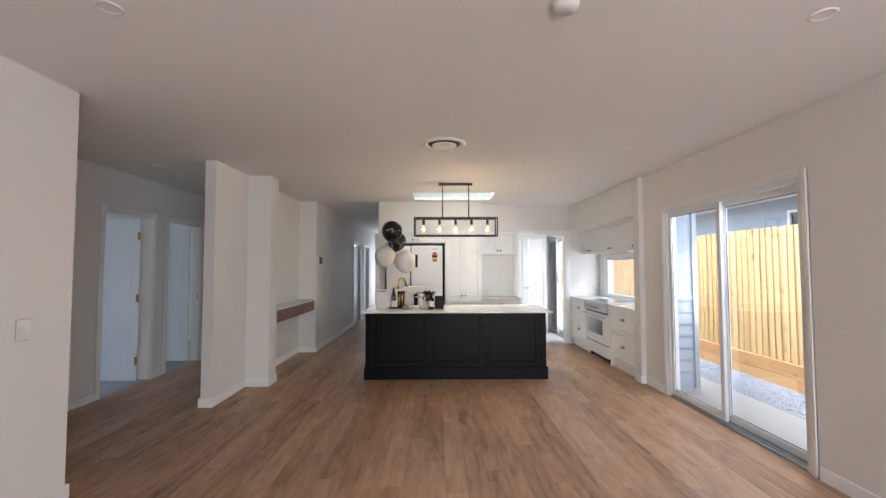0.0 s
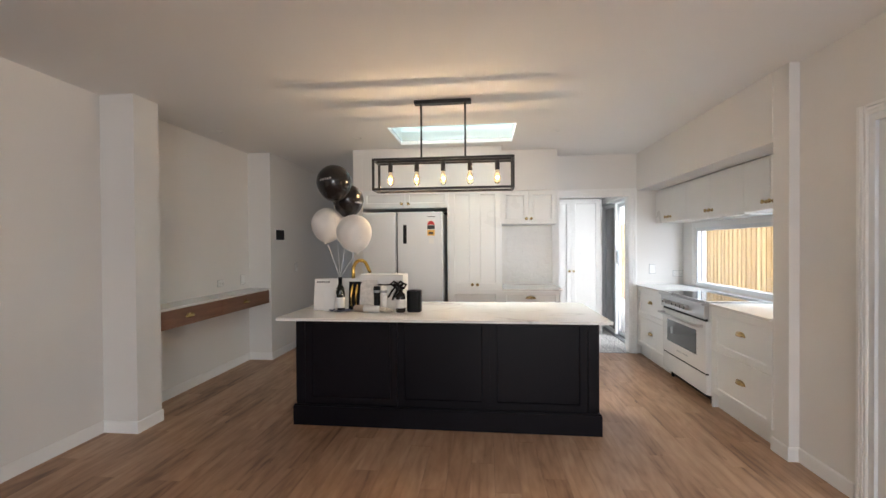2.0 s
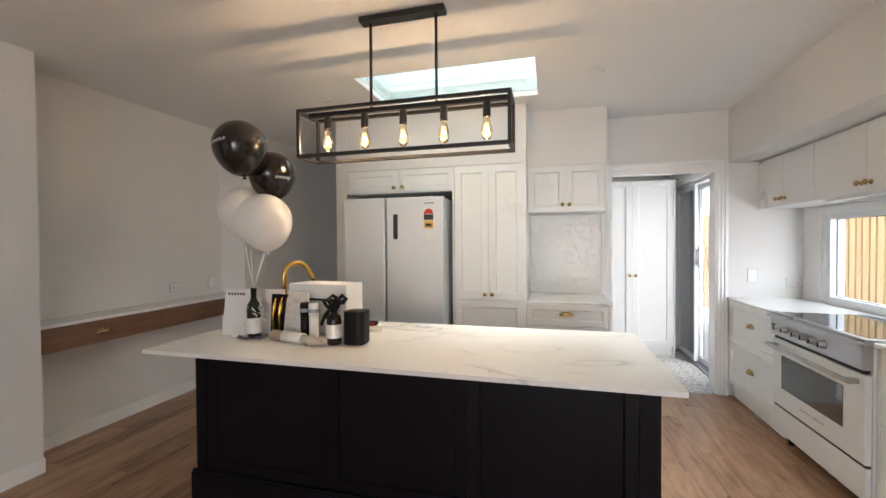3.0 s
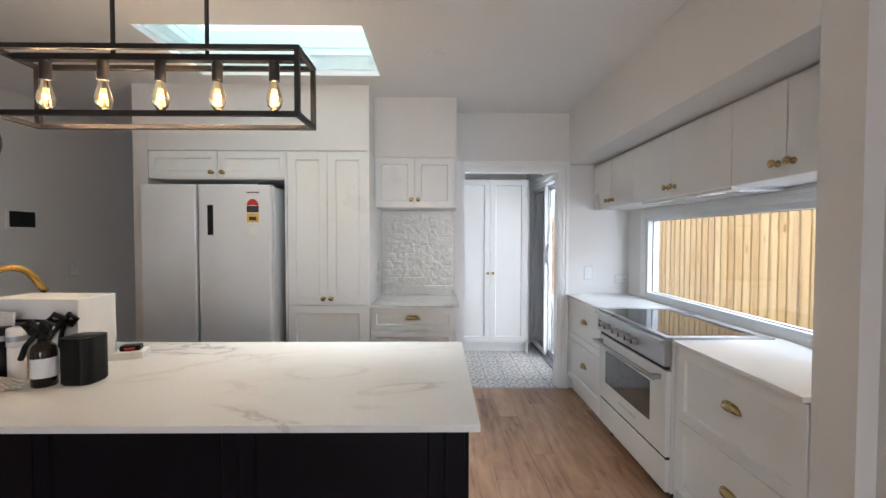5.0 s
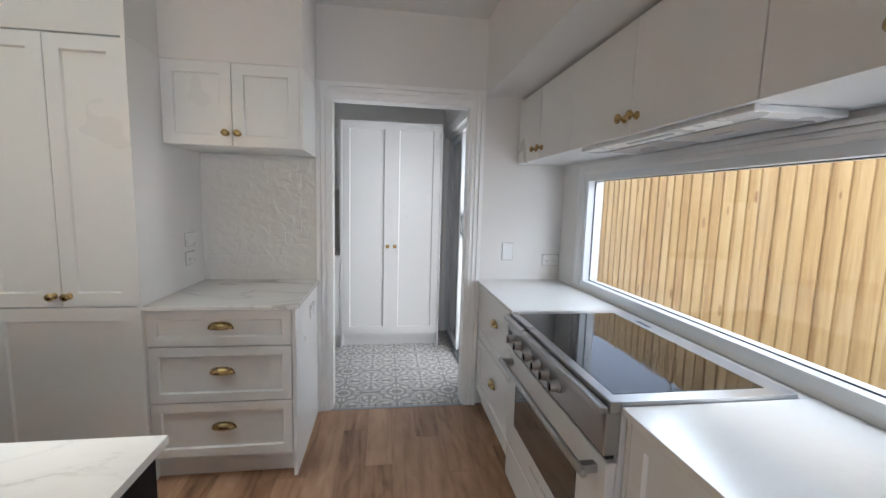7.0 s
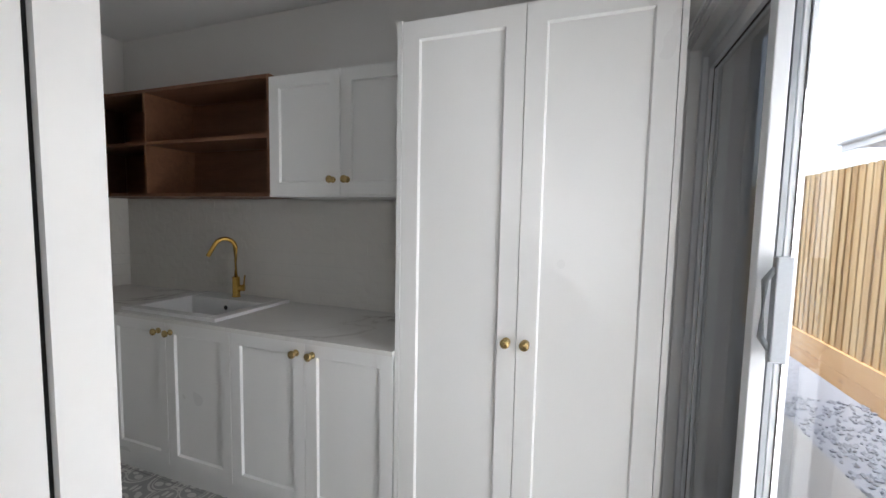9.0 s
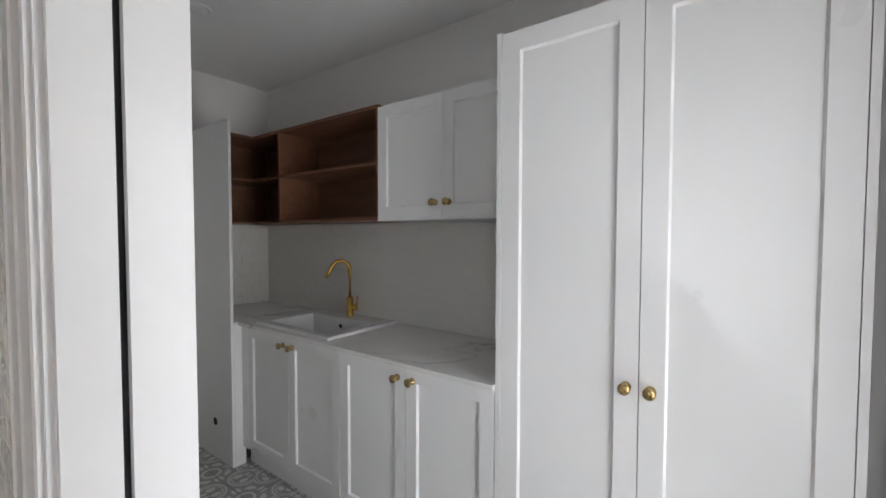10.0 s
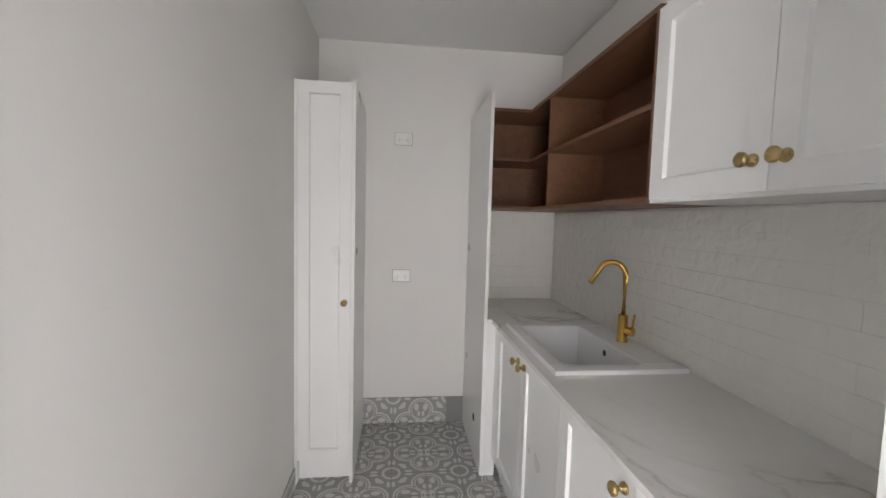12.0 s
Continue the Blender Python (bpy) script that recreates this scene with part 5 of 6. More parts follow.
# Ceiling fittings.
vd = thing("ceiling_vent", (-0.03, 3.66, 2.65), "round white ceiling air vent with a raised disc", "ceiling vent")
prof = [(0.205, 0.0), (0.205, -0.006), (0.190, -0.014), (0.172, -0.016), (0.160, -0.004), (0.150, 0.0)]
part("rim", moved(lathe(prof, 40, False), pose(-0.03, 3.66, 2.65)), WHITE_PLASTIC, vd, "white outer ring")
part("throat", moved(lathe([(0.16, -0.001), (0, -0.0011)], 36, False), pose(-0.03, 3.66, 2.65)), DARK_GAP, vd, "dark gap round the disc")
part("disc", moved(lathe([(0.0, -0.030), (0.085, -0.028), (0.112, -0.020), (0.118, -0.014), (0.10, -0.008)], 40), pose(-0.03, 3.66, 2.65)), WHITE_PLASTIC, vd, "white centre disc")


def downlight():
    d = thing("downlight", (0, 0, 0), "round white recessed ceiling downlight, switched off", "downlight", "ceiling downlights")
    part("rim", lathe([(0.055, 0.0), (0.055, -0.003), (0.048, -0.006), (0.040, -0.003), (0.038, 0.0)], 28, False), WHITE_PLASTIC, d)
    part("lens", lathe([(0.0, -0.002), (0.039, -0.0015)], 28, False), PAPER, d, "frosted lens")
    return d


dl = downlight()
spots = [(1.69, 1.66), (-1.57, 1.65), (-1.59, 3.565), (1.645, 3.61), (-0.91, 6.51), (1.23, 6.52), (-2.25, 6.07), (-0.165, 8.64), (1.9, 8.64), (-3.3, 4.5)]
dl.location = (*spots[0], H)
for x, y in spots[1:]:
    copy_thing(dl, pose(x, y, H))
sd = thing("smoke_alarm", (0.47, 1.59, H), "small round white smoke alarm", "smoke alarm")
part("case", moved(lathe([(0.06, 0.0), (0.06, -0.018), (0.05, -0.032), (0.0, -0.034)], 28), pose(0.47, 1.59, H)), WHITE_PLASTIC, sd)

# Floating desk.
dk = thing("floating_desk", (-2.38, 6.15, 0.73), "brown veneer floating desk with two drawers", "desk")
part("body", block(-2.528, -2.275, 5.262, 7.058, 0.735, 0.898), DESK_WOOD, dk)
for a, bb_ in ((5.263, 6.118), (6.122, 7.057)):
    f = part("drawer_front", block(-2.275, -2.256, a, bb_, 0.733, 0.897, 0.001), DESK_WOOD, dk, "brown veneer drawer front")
    cup(-2.256, 5.66 if a < 6 else 6.56, 0.815, "+x", f)
solid("desk_top", block(-2.529, -2.246, 5.261, 7.059, 0.898, BT, 0.0012), PLAIN_STONE, "white stone top on the floating desk", "worktop")
th = thing("wall_thermostat", (-2.23, 7.27, 1.53), "square wall control panel with a dark screen", "control panel")
part("case", block(-2.23, -2.215, 7.15, 7.40, 1.525, 1.685, 0.003), WHITE_PLASTIC, th)
part("screen", block(-2.215, -2.2135, 7.17, 7.38, 1.54, 1.67), SCREEN_GLASS, th, "dark screen")

# ---- things on the island ----


def letters(parent, material, at, w, h, n=6, face="-y"):
    """A row of plain bars in place of a maker's mark."""
    for k in range(n):
        s = w / n
        part("mark", moved(block(k * s, k * s + s * 0.6, -0.0012, 0, 0, h), turn(*at, face)), material, parent, "plain printed mark")


card = thing("display_card", (-0.83, 5.40, BT), "white folded display card with dark print", "card")
cb = moved(block(0, 0.20, 0, 0.004, 0, 0.262, 0.001), pose(-0.92, 5.365, BT, -8, 0, 4))
part("sheet", cb, PAPER, card)
part("leaflet", moved(block(0, 0.095, 0, 0.003, 0, 0.19, 0.0005), pose(-0.825, 5.335, BT, -7, 0, -4)), PAPER, card, "cream leaflet")
cm = pose(-0.92, 5.365, BT, -8, 0, 4)
for k in range(6):
    part("mark", moved(block(0.02 + k * 0.019, 0.032 + k * 0.019, -0.0012, 0, 0.228, 0.242), cm), PRINT, card, "plain printed mark")
part("back_sheet", moved(block(0, 0.30, 0, 0.004, 0, 0.26, 0.001), pose(-0.86, 5.425, BT, -3, 0, 2)), PAPER, card, "white card behind")

wine = thing("wine_bottle", (-0.68, 5.34, BT), "dark wine bottle with a cream label, tied with white ribbon", "bottle")
part("glass", moved(lathe([(0.030, 0), (0.037, 0.004), (0.037, 0.165), (0.034, 0.185), (0.020, 0.21), (0.0145, 0.225), (0.014, 0.262), (0.0155, 0.264), (0.0155, 0.275), (0.013, 0.277)], 24), pose(-0.68, 5.34, BT)), WINE_GLASS, wine)
part("label", moved(lathe([(0.0376, 0.03), (0.0376, 0.115)], 24, False), pose(-0.68, 5.34, BT)), PAPER, wine, "cream paper label")
part("capsule", moved(lathe([(0.0152, 0.225), (0.0150, 0.262), (0.0163, 0.264), (0.0163, 0.278), (0, 0.279)], 20), pose(-0.68, 5.34, BT)), BLACK_PLASTIC, wine, "black neck foil")
rb = bmesh.new()
rng = random.Random(3)
for k in range(9):
    a0, z0 = rng.uniform(0, 6.28), rng.uniform(0.14, 0.24)
    pts = []
    for j in range(26):
        u = j / 25
        r = 0.030 + 0.035 * u + 0.006 * math.sin(14 * u)
        pts.append((-0.68 + r * math.cos(a0 + 0.5 * u) + 0.009 * math.cos(30 * u), 5.34 + r * math.sin(a0 + 0.5 * u) * 0.8 + 0.009 * math.sin(30 * u), BT + max(0.012, z0 - 0.14 * u + 0.006 * math.sin(20 * u))))
    tube(rb, pts, 0.0022, 5)
part("ribbon", rb, RIBBON_WHITE, wine, "curled white ribbon")
rb = bmesh.new()
for k in range(34):
    a0 = rng.uniform(0, 6.28)
    pts = [(-0.68 + (0.04 + 0.05 * j / 6) * math.cos(a0 + 0.25 * j / 6), 5.33 + (0.03 + 0.04 * j / 6) * math.sin(a0 + 0.25 * j / 6), BT + 0.004 + 0.012 * abs(math.sin(j * 0.9 + k))) for j in range(7)]
    tube(rb, pts, 0.002, 5)
solid("ribbon_scraps", rb, RIBBON_BLUE, "slate blue shredded ribbon round the bottle", "ribbon")


def balloon(name, c, r, material, label, tilt=(0, 0), mark=None, squash=1.0):
    o = thing(name, (c[0], c[1], c[2]), label, "balloon", "bunch of balloons")
    prof = []
    for k in range(25):
        a = math.pi * k / 24
        rr, zz = math.sin(a) * r, -math.cos(a) * r
        if zz < 0:
            zz *= 1.16
            rr *= 1 - 0.06 * (-zz / r)
        prof.append((max(rr, 0), zz * squash))
    prof[0], prof[-1] = (0.004, prof[0][1]), (0, prof[-1][1])
    prof = [(0.011, prof[0][1] - 0.016), (0.004, prof[0][1] - 0.004)] + prof[1:]
    m = Matrix.Translation(c) @ pose(0, 0, 0, tilt[0], tilt[1], 0)
    part("skin", moved(lathe(prof, 36), m), material, o)
    if mark:
        lon0, dlon, lat = mark
        mb = bmesh.new()
        for k in range(6):
            a0 = radians(lon0 + k * dlon)
            for p0, p1, q0, q1 in ((0, 0.28, -1, 1), (0.28, 0.62, 0.5, 1) if k % 2 else (0.28, 0.62, -0.2, 0.2), (0.62, 0.72, -1, 1)):
                vs = []
                for uu, vv in ((p0, q0), (p1, q0), (p1, q1), (p0, q1)):
                    a, e = a0 + radians(dlon) * uu, radians(lat) + 0.055 * vv
                    vs.append(mb.verts.new((1.006 * r * math.cos(e) * math.cos(a), 1.006 * r * math.cos(e) * math.sin(a), 1.006 * r * math.sin(e))))
                mb.faces.new(vs)
        part("mark", moved(mb, m), RIBBON_WHITE, o, "plain white printed mark")
    return o


BAL = [((-0.70, 5.28, 1.965), 0.138, BALLOON_B), ((-0.655, 5.48, 1.845), 0.130, BALLOON_B), ((-0.815, 5.43, 1.640), 0.135, BALLOON_W), ((-0.525, 5.24, 1.562), 0.138, BALLOON_W)]
balloon("balloon", *BAL[0], "glossy black balloon with a white mark", (0, -8), (-118, 7, 4))
balloon("balloon", *BAL[1], "glossy black balloon tucked behind another", (4, 6), (-45, 7, -6))
balloon("balloon", *BAL[2], "white latex balloon on a ribbon", (0, 8), None)
balloon("balloon", *BAL[3], "large white latex balloon on a ribbon", (0, -8), None)
for (c, r, m_) in BAL:
    s = bmesh.new()
    neck = Vector((c[0], c[1], c[2] - r * 1.16 - 0.02))
    foot = Vector((-0.68, 5.34, BT + 0.272))
    if m_ is BALLOON_B:
        mid_p = neck.lerp(foot, 0.5) + Vector((-0.01, 0.035, 0))
    else:
        mid_p = neck.lerp(foot, 0.5)
    tube(s, [neck, neck.lerp(mid_p, 0.5), mid_p, mid_p.lerp(foot, 0.5), foot], 0.0022, 5)
    solid("balloon_ribbon", s, RIBBON_WHITE, "white ribbon tying a balloon to the bottle", "ribbon", "balloon ribbons")

gift = thing("gift_box", (-0.37, 5.58, BT), "white gift box with a black ribbon", "box")
part("carton", moved(block(-0.19, 0.19, -0.09, 0.09, 0, 0.29, 0.002), pose(-0.37, 5.575, BT, 0, 0, -3)), PAPER, gift)
bow = bmesh.new()
for sx in (-1, 1):
    tube(bow, [(-0.23, 5.47, BT + 0.21), (-0.23 + 0.03 * sx, 5.455, BT + 0.235), (-0.23 + 0.055 * sx, 5.46, BT + 0.215), (-0.23 + 0.03 * sx, 5.465, BT + 0.19), (-0.23, 5.47, BT + 0.21)], 0.010, 8)
    tube(bow, [(-0.23, 5.468, BT + 0.21), (-0.23 - 0.03 + 0.02 * sx, 5.463, BT + 0.15), (-0.23 - 0.05 + 0.03 * sx, 5.466, BT + 0.10)], 0.008, 8)
tube(bow, [(-0.55, 5.480, BT + 0.205), (-0.38, 5.474, BT + 0.205), (-0.19, 5.468, BT + 0.205)], 0.006, 8)
part("bow", bow, BLACK_PLASTIC, gift, "black ribbon bow")

brd = thing("serving_board", (-0.50, 5.42, BT), "speckled white serving board leaning on a box", "serving board")
part("board", moved(block(-0.075, 0.075, 0, 0.012, 0, 0.25, 0.005), pose(-0.47, 5.40, BT, -9, 0, -4)), SPECKLE, brd)
part("hole", moved(lathe([(0.014, 0), (0.014, 0.0015), (0, 0.0016)], 16), pose(-0.468, 5.44 - 0.003, BT + 0.20, 81, 0, -4)), DARK_GAP, brd, "round hanging hole")
kn = thing("knife_set", (-0.575, 5.40, BT), "gold-handled knives in a black presentation box", "knife set")
part("case", moved(block(-0.055, 0.055, 0, 0.03, 0, 0.235, 0.002), pose(-0.585, 5.42, BT, -5, 0, 0)), BLACK_PLASTIC, kn)
for dx in (-0.028, 0.012):
    kb = bmesh.new()
    tube(kb, [(dx, -0.012, 0.03), (dx, -0.012, 0.12), (dx + 0.004, -0.012, 0.16), (dx + 0.012, -0.012, 0.215)], [0.008, 0.010, 0.014, 0.003], 8)
    part("knife", moved(kb, pose(-0.585, 5.42, BT, -5, 0, 0)), GOLD, kn, "gold handle")


def grinder(x, y, cap, fill, label):
    g = thing("grinder", (x, y, BT), label, "spice grinder", "spice grinders")
    part("jar", moved(lathe([(0.024, 0), (0.026, 0.003), (0.026, 0.125), (0.022, 0.13)], 20), pose(x, y, BT)), fill, g)
    part("cap", moved(lathe([(0.026, 0.13), (0.028, 0.133), (0.028, 0.195), (0.024, 0.20), (0, 0.2005)], 20), pose(x, y, BT)), cap, g, "grinder cap")
    part("label_band", moved(lathe([(0.0284, 0.15), (0.0284, 0.17)], 20, False), pose(x, y, BT)), GREY_ALU, g)


grinder(-0.385, 5.385, BLACK_PLASTIC, BLACK_PLASTIC, "black pepper grinder with a black cap")
grinder(-0.325, 5.375, PAPER, PAPER, "white salt grinder with a white cap")

amb = thing("spray_bottle", (-0.175, 5.325, BT), "dark bottle with a white label and black ribbon bow", "bottle")
part("glass", moved(lathe([(0.034, 0), (0.038, 0.004), (0.038, 0.125), (0.034, 0.145), (0.018, 0.158), (0.016, 0.175)], 24), pose(-0.175, 5.325, BT)), AMBER, amb)
part("label", moved(lathe([(0.0386, 0.035), (0.0386, 0.105)], 24, False), pose(-0.175, 5.325, BT)), PAPER, amb, "white paper label")
part("neck", moved(lathe([(0.017, 0.172), (0.02, 0.176), (0.02, 0.195), (0.012, 0.2), (0.012, 0.22)], 16), pose(-0.175, 5.325, BT)), BLACK_PLASTIC, amb)
bw = bmesh.new()
for sx in (-1, 1):
    tube(bw, [(-0.175, 5.31, BT + 0.20), (-0.175 + 0.025 * sx, 5.302, BT + 0.235), (-0.175 + 0.05 * sx, 5.305, BT + 0.225), (-0.175 + 0.03 * sx, 5.31, BT + 0.195), (-0.175, 5.31, BT + 0.20)], 0.011, 8)
tube(bw, [(-0.175, 5.306, BT + 0.20), (-0.215, 5.30, BT + 0.15), (-0.235, 5.30, BT + 0.10)], 0.009, 8)
part("bow", bw, BLACK_PLASTIC, amb, "black ribbon bow")

spk = thing("smart_speaker", (-0.07, 5.37, BT), "small rounded black wireless speaker", "speaker")
sbm = block(-0.058, 0.058, -0.058, 0.058, 0, 0.165)
ve = [e for e in sbm.edges if abs(e.verts[0].co.z - e.verts[1].co.z) > 0.1]
bmesh.ops.bevel(sbm, geom=ve, offset=0.035, segments=6, affect="EDGES", profile=0.5)
part("cabinet_shell", moved(sbm, pose(-0.07, 5.37, BT + 0.006)), BLACK_PLASTIC, spk)
sbm = block(-0.053, 0.053, -0.053, 0.053, 0, 0.006)
ve = [e for e in sbm.edges if abs(e.verts[0].co.z - e.verts[1].co.z) > 0.004]
bmesh.ops.bevel(sbm, geom=ve, offset=0.032, segments=5, affect="EDGES", profile=0.5)
part("base", moved(sbm, pose(-0.07, 5.37, BT)), RUBBER, spk)
part("top_cap", moved(lathe([(0.046, 0), (0.046, 0.003), (0, 0.0032)], 28), pose(-0.07, 5.37, BT + 0.171)), BLACK_METAL, spk, "matt top plate")

roll = thing("tea_towel", (-0.42, 5.30, BT), "rolled beige linen towel with cream tassels", "towel")
part("roll", tube(bmesh.new(), [(-0.56, 5.335, BT + 0.027), (-0.55, 5.333, BT + 0.027), (-0.40, 5.30, BT + 0.027), (-0.33, 5.285, BT + 0.027)], [0.020, 0.027, 0.027, 0.026], 16), LINEN, roll)
part("band", tube(bmesh.new(), [(-0.47, 5.3155, BT + 0.027), (-0.33, 5.285, BT + 0.027)], 0.0285, 16), PAPER, roll, "paper band")
tsb = bmesh.new()
rng = random.Random(8)
for k in range(46):
    a = rng.uniform(0, 6.28)
    y0, z0 = 5.285 + 0.02 * math.cos(a), BT + 0.028 + 0.02 * math.sin(a)
    L = rng.uniform(0.05, 0.11)
    y1, x1 = y0 + rng.uniform(-0.03, 0.02), -0.33 + L
    tube(tsb, [(-0.335, y0, z0), (-0.33 + L * 0.5, (y0 + y1) / 2, z0 * 0.6 + BT * 0.4 + 0.008), (x1, y1, BT + rng.uniform(0.004, 0.02))], 0.0032, 5)
part("tassels", tsb, TASSEL, roll, "cream cotton tassels")

rem = thing("gadget_box", (-0.13, 5.70, BT), "small white box with a black gadget on top", "box")
part("carton", moved(block(-0.06, 0.06, -0.05, 0.05, 0, 0.03, 0.001), pose(-0.13, 5.68, BT, 0, 0, 20)), PAPER, rem)
part("gadget", moved(block(-0.04, 0.04, -0.025, 0.025, 0.03, 0.055, 0.008), pose(-0.13, 5.68, BT, 0, 0, 20)), BLACK_PLASTIC, rem, "black gadget")
part("gadget_mark", moved(block(-0.02, 0.02, -0.0262, -0.0248, 0.038, 0.047), pose(-0.13, 5.68, BT, 0, 0, 20)), RED_PRINT, rem, "red mark")

# ---- pantry ----
pt = cabinet("broom_cabinet", (1.89, 9.25, 0), "tall white two-door pantry cabinet", "pantry cabinets")
PF = 8.955
part("body", block(1.437, 2.367, PF + 0.02, 9.525, 0.13, 2.185), CABINET, pt)
part("kick", block(1.437, 2.367, PF + 0.075, PF + 0.09, 0, 0.13), CABINET, pt)
part("end_panel", block(2.368, 2.386, PF - 0.003, 9.525, 0, 2.19), CABINET, pt)
part("end_panel", block(1.420, 1.437, PF - 0.003, 9.525, 0, 2.19), CABINET, pt)
for k, a in enumerate((1.439, 1.904)):
    dd = part("door", moved(shaker(0.462, 2.047, 0.068), pose(a, PF, 0.138)), CABINET, pt)
    knob(1.868 if k == 0 else 1.936, PF, 1.012, "-y", dd)

bn = cabinet("sink_cabinet", (0.5, 9.2, 0), "white four-door pantry base cabinet with brass knobs", "pantry cabinets")
part("body", block(-1.036, 1.405, 8.97, 9.525, 0.12, 0.72), CABINET, bn)
part("body", block(-0.397, 1.419, 8.97, 8.985, 0.72, 0.90), CABINET, bn)
part("kick", block(-0.397, 1.419, 9.0, 9.015, 0, 0.12), CABINET, bn)
part("return_filler", block(-0.412, -0.398, 8.904, 8.97, 0, 0.899), CABINET, bn)
part("filler", block(-0.397, -0.33, 8.951, 8.97, 0.12, 0.899), CABINET, bn)
xs = (-0.328, 0.108, 0.544, 0.980)
for k, a in enumerate(xs):
    dd = part("door", moved(shaker(0.433, 0.765, 0.06), pose(a, 8.951, 0.13)), CABINET, bn)
    knob(a + (0.39 if k % 2 == 0 else 0.04), 8.951, 0.845, "-y", dd)
wt = slab((-1.037, -0.40, -0.215, 0.375, 1.419), (8.904, 8.93, 9.02, 9.36, 9.525), 0.9, BT, lambda i, j: (i, j) != (2, 2) and (i == 0 or j > 0))
solid("pantry_worktop", wt, MARBLE, "white veined stone pantry worktop", "worktop")
ps = thing("laundry_sink", (0.08, 9.2, 0.73), "white ceramic drop-in sink with a raised rim", "sink")
sb = bmesh.new()
for b_ in ((-0.262, -0.205, 8.975, 9.50, BT, 0.937), (0.365, 0.425, 8.975, 9.50, BT, 0.937), (-0.205, 0.365, 8.975, 9.03, BT, 0.937), (-0.205, 0.365, 9.35, 9.50, BT, 0.937)):
    box(sb, *b_)
bmesh.ops.bevel(sb, geom=[e for e in sb.edges if abs(e.verts[0].co.z - 0.937) < 1e-4 and abs(e.verts[1].co.z - 0.937) < 1e-4], offset=0.004, segments=2, affect="EDGES", profile=0.5)
part("rim", sb, CERAMIC, ps)
sb = bmesh.new()
for b_ in ((-0.213, -0.200, 9.022, 9.358, 0.74, 0.935), (0.360, 0.373, 9.022, 9.358, 0.74, 0.935), (-0.200, 0.360, 9.022, 9.034, 0.74, 0.935), (-0.200, 0.360, 9.346, 9.358, 0.74, 0.935), (-0.213, 0.373, 9.022, 9.358, 0.725, 0.74)):
    box(sb, *b_)
part("basin", sb, CERAMIC, ps)
part("overflow", moved(lathe([(0.014, 0), (0.014, 0.002), (0, 0.0022)], 16), pose(0.08, 9.346, 0.885, 90, 0, 0)), DARK_GAP, ps, "dark overflow hole")
gooseneck("laundry_tap", 0.075, 9.43, 0.936, 0.365, 0.115, -0.55, -0.835, 0.0125, "brushed gold gooseneck tap beside the sink", (0.80, 0.60))

pnl = solid("fridge_side_panel", block(-1.036, -0.398, 8.885, 8.903, 0.0, 2.174, 0.001), CABINET, "tall white end panel with a cable hole", "panel")
part("cable_hole", moved(lathe([(0.026, 0), (0.026, 0.001), (0, 0.0012)], 20), pose(-0.62, 8.885, 0.245, 90, 0, 0)), DARK_GAP, pnl, "round dark cable hole")

t2 = cabinet("narrow_cabinet", (-0.7, 8.0, 0), "narrow tall white shaker cabinet", "pantry cabinets")
part("body", block(-1.035, -0.41, 7.866, 8.147, 0.13, 2.17), CABINET, t2)
part("kick", block(-0.46, -0.445, 7.866, 8.147, 0, 0.13), CABINET, t2)
part("end_panel", block(-1.035, -0.386, 8.148, 8.166, 0.0, 2.176), CABINET, t2)
part("filler", block(-1.035, -0.390, 7.852, 7.866, 0.0, 2.176), CABINET, t2)
dd = part("door", moved(shaker(0.278, 2.035, 0.06), turn(-0.390, 7.868, 0.137, "+x")), CABINET, t2)
knob(-0.390, 8.115, 1.018, "+x", dd)

WF = 9.20
uw = cabinet("wall_cabinet", (0.98, 9.36, 1.555), "white two-door pantry wall cabinet", "pantry cabinets")
part("body", block(0.570, 1.419, WF + 0.02, 9.525, 1.56, 2.145), CABINET, uw)
for k, a in enumerate((0.568, 0.994)):
    dd = part("door", moved(shaker(0.4235, 0.592, 0.06), pose(a, WF, 1.557)), CABINET, uw)
    knob(0.953 if k == 0 else 1.034, WF, 1.628, "-y", dd)

sh = thing("open_shelf_unit", (-0.2, 9.36, 1.55), "walnut veneer open corner shelf unit, empty", "shelf unit")
SZ0, SZ1, RXC = 1.548, 2.168, -0.68
for n_, z0, z1 in (("bottom_board", SZ0, SZ0 + 0.018), ("top_board", SZ1 - 0.018, SZ1), ("shelf", 1.850, 1.868)):
    part(n_, block(-1.034, 0.549, 9.202, 9.515, z0, z1), SHELF_WOOD, sh)
    part(n_, block(-1.034, RXC, 8.905, 9.2015, z0, z1), SHELF_WOOD, sh)
part("underside_board", block(0.55, 1.425, 9.215, 9.515, SZ0 - 0.002, SZ0 + 0.011), CABINET, sh)
part("side_board", block(0.550, 0.568, 9.202, 9.515, SZ0 + 0.012, SZ1), SHELF_WOOD, sh)
for z0, z1 in ((SZ0 + 0.018, 1.850), (1.868, SZ1 - 0.018)):
    part("divider", block(-0.372, -0.354, 9.202, 9.515, z0, z1), SHELF_WOOD, sh)
part("back_board", block(-1.034, 0.549, 9.516, 9.527, SZ0, SZ1), SHELF_WOOD, sh)
part("end_board", block(-1.039, -1.0345, 8.905, 9.515, SZ0, SZ1), SHELF_WOOD, sh)

# ---- tiles and planks ----
rng = random.Random(5)


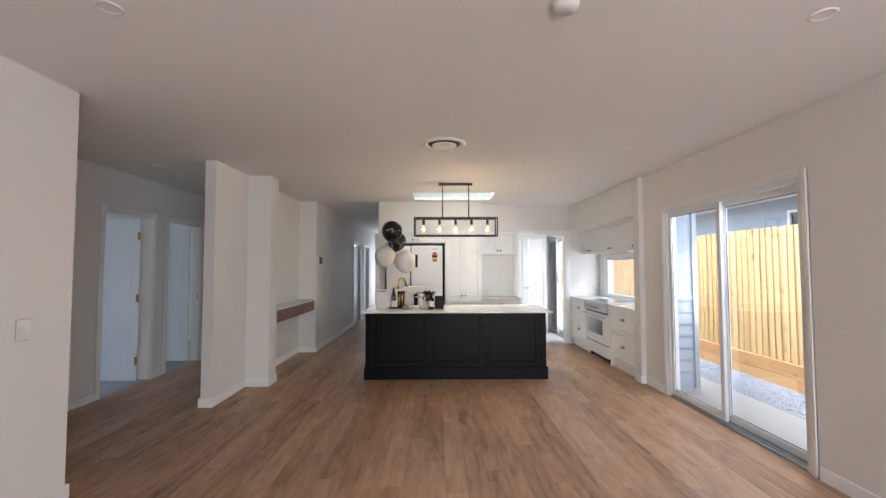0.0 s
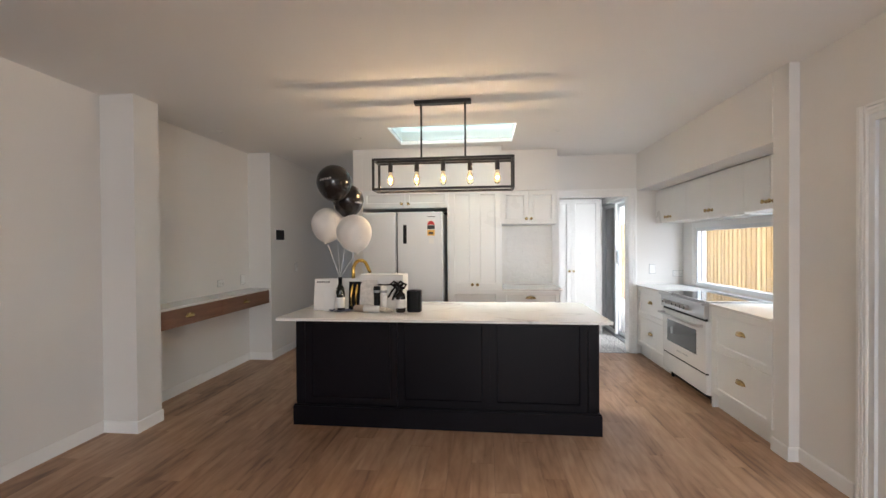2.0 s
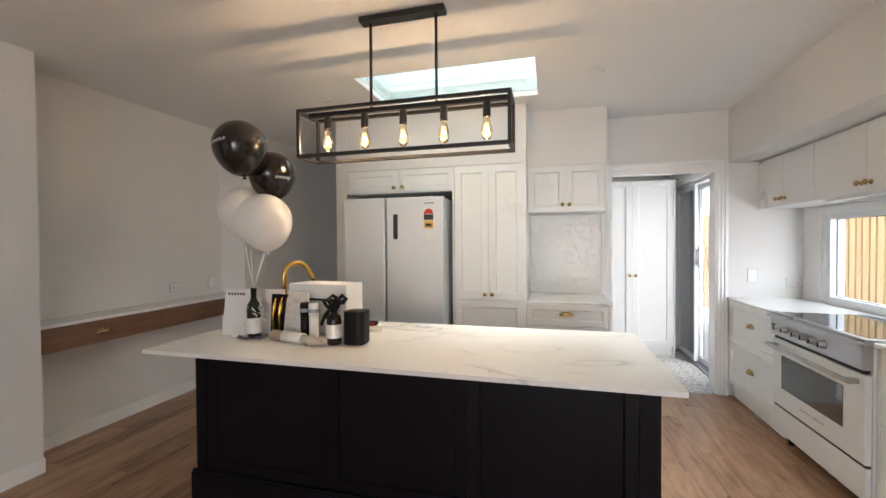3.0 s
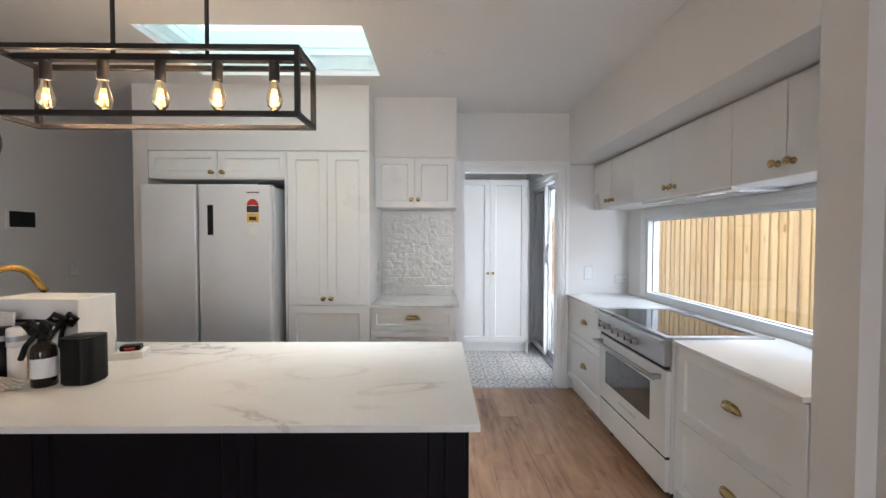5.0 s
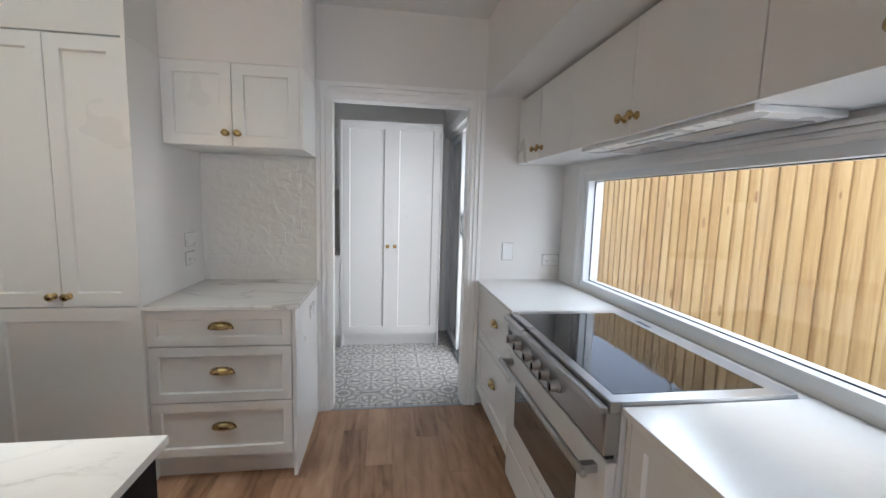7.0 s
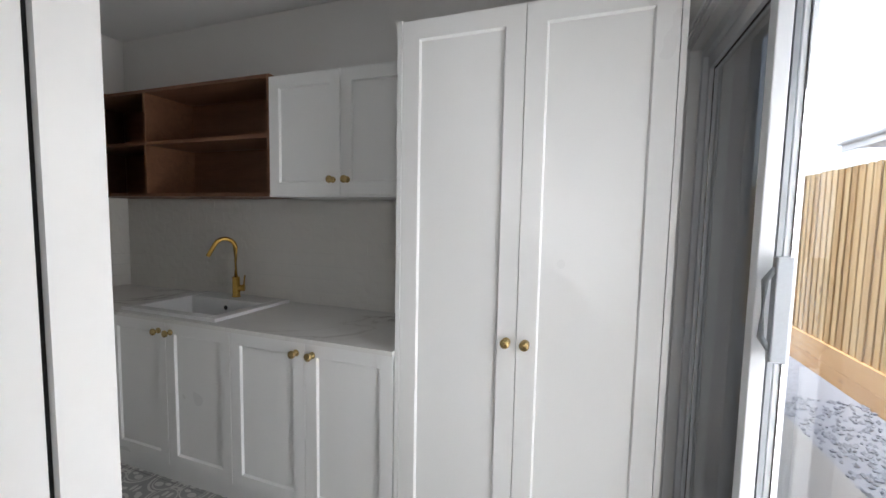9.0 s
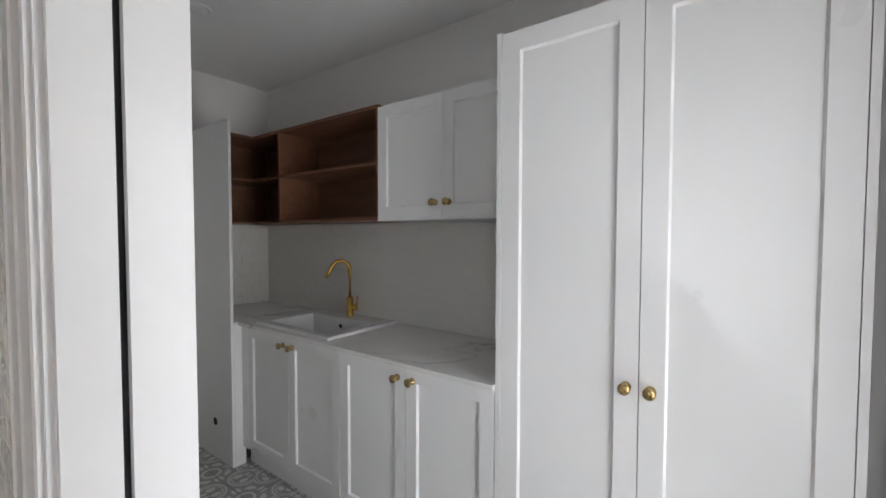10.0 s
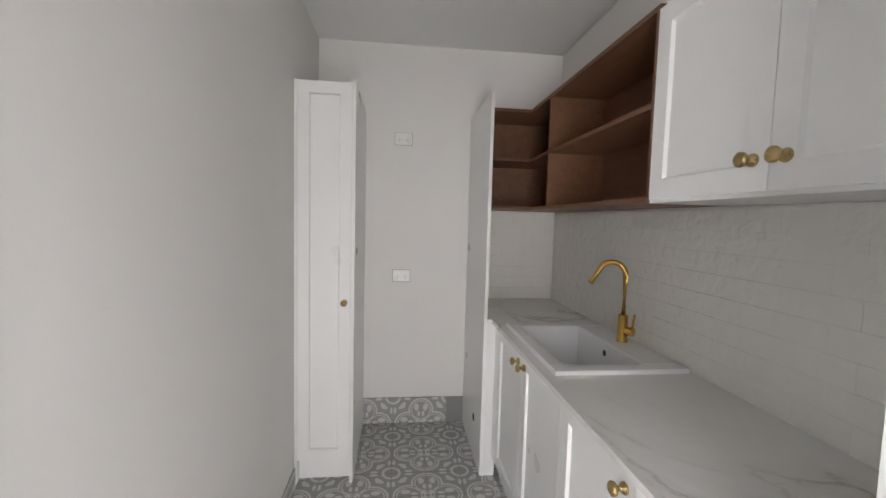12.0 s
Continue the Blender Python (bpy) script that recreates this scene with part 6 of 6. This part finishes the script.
def wall_tiles(parent, x0, x1, y, z0, z1, w, h, name="tile"):
    """Courses of glossy tiles in stretcher bond on a wall that looks to -y; cut tiles get their own mesh."""
    gap = 0.0005
    shared = {}
    row, z = 0, z0
    while z < z1 - 0.004:
        hh = min(h, z1 - z)
        x = x0 - (w / 2 if row % 2 else 0)
        while x < x1 - 0.004:
            a, b_ = max(x, x0), min(x + w, x1)
            if b_ - a > 0.01:
                key = (round(b_ - a, 3), round(hh, 3))
                if key not in shared:
                    shared[key] = mesh_of(block(0, b_ - a - gap, -0.0022, 0.004, 0, hh - gap, 0.0005), name, WALL_TILE)
                o = new(name, shared[key])
                o.parent = parent
                o.matrix_basis = Matrix.Translation((a, y, z)) @ pose(0, 0, 0, rng.uniform(-0.14, 0.14), 0, rng.uniform(-0.1, 0.1))
            x += w
        z += h
        row += 1


spl = structure("splashback_niche", block(0.706, 1.405, 7.744, 7.7545, 0.92, 1.715), TILE_GROUT, "glossy cream tile splashback in the niche", "splashback")
wall_tiles(spl, 0.707, 1.404, 7.743, 0.922, 1.714, 0.20, 0.077)
spp = structure("splashback_pantry", block(-1.038, 1.42, 9.519, 9.5295, 0.92, 1.544), TILE_GROUT, "glossy cream tile splashback behind the sink", "splashback")
wall_tiles(spp, -1.03, 1.419, 9.518, 0.922, 1.542, 0.153, 0.077)

spw = structure("splashback_pantry_end", block(-1.0395, -1.032, 8.905, 9.515, 0.92, 1.545), TILE_GROUT, "cream tile return at the end of the pantry worktop", "splashback")
for r in range(8):
    for k in range(5):
        y0, y1 = max(8.906, 8.83 + 0.153 * k + (0.0765 if r % 2 else 0)), min(9.514, 8.83 + 0.153 * (k + 1) + (0.0765 if r % 2 else 0))
        if y1 - y0 > 0.01:
            o = new("tile", mesh_of(block(-1.032, -1.026, y0, y1 - 0.0008, 0.922 + 0.077 * r, 0.9982 + 0.077 * r, 0.0006), "tile", WALL_TILE))
            o.parent = spw

# Pantry floor tiles, and a skirting course of the same tile on the walls.
full = mesh_of(block(0.0016, 0.1984, 0.0016, 0.1984, -0.003, 0.003), "floor_tile", ENCAUSTIC)
for i in range(-14, 5):
    for j in range(0, 10):
        x, y = PANTRY_TILE_X + 0.2 * i, PANTRY_TILE_Y - 0.2 + 0.2 * j
        x0, x1, y0, y1 = max(x, -1.04), min(x + 0.2, 2.74), max(y, 7.758), min(y + 0.2, 9.53)
        if x1 - x0 < 0.01 or y1 - y0 < 0.01:
            continue
        if x1 - x0 > 0.199 and y1 - y0 > 0.199:
            o = new("floor_tile", full)
            o.location = (x, y, 0)
        else:
            o = new("floor_tile", mesh_of(block(0.001, x1 - x0 - 0.001, 0.001, y1 - y0 - 0.001, -0.003, 0.003), "floor_tile", ENCAUSTIC))
            o.location = (x0, y0, 0)
        o.parent = pantry_floor
skp = structure("baseboard_pantry_tiles", block(-1.039, -1.036, 8.168, 8.90, 0.003, 0.193), GROUT, "patterned tile skirting on the pantry wall", "skirting")
for j in range(4):
    y0, y1 = max(7.96 + 0.2 * j + 0.2 - 0.2, 8.169), min(7.96 + 0.2 * j + 0.2, 8.90)
    o = new("skirting_tile", mesh_of(block(-1.036, -1.028, y0 + 0.001, y1 - 0.001, 0.008, 0.193), "skirting_tile", ENCAUSTIC))
    o.parent = skp
skq = structure("baseboard_pantry_south", block(-0.386, 1.41, 7.852, 7.860, 0.004, 0.10), ENCAUSTIC, "patterned tile skirting under the plain wall", "skirting")

# Living floor planks: those of the walked stretch as pieces, the rest joined.
PW, PL = 0.1495, 1.22
full = mesh_of(block(0.0004, PW - 0.0004, 0.0005, PL - 0.0005, -0.005, 0.0, 0.0006), "plank", PLANK)
rest = bmesh.new()
rng = random.Random(77)
col = 0
x = -3.93
count = 0
while x < 2.575:
    off = (col * 0.437 + rng.uniform(0, 0.2)) % PL
    y = -3.1 - off
    x1 = min(x + PW, 2.575)
    while y < 14.0:
        lim = 14.0 if (x > -2.3 and x1 < -1.0) else 7.74
        y0, y1 = max(y, -3.1), min(y + PL, lim)
        if y1 - y0 > 0.02:
            near = x > -2.2 and y1 > 1.2 and y1 < 7.75
            if near and count < 300:
                count += 1
                if y1 - y0 > PL - 0.01 and x1 - x > PW - 0.001:
                    o = new("plank", full)
                else:
                    o = new("plank", mesh_of(block(0.0004, x1 - x - 0.0004, 0.0005, y1 - y0 - 0.0005, -0.005, 0.0, 0.0006), "plank", PLANK))
                o.parent = floor
                o.location = (x, y0, 0)
            else:
                box(rest, x + 0.0004, x1 - 0.0004, y0 + 0.0005, y1 - 0.0005, -0.005, 0.0)
        y += PL
    x += PW
    col += 1
ro = part("planks", rest, PLANK, floor)
tagged(ro, kind="stuff")
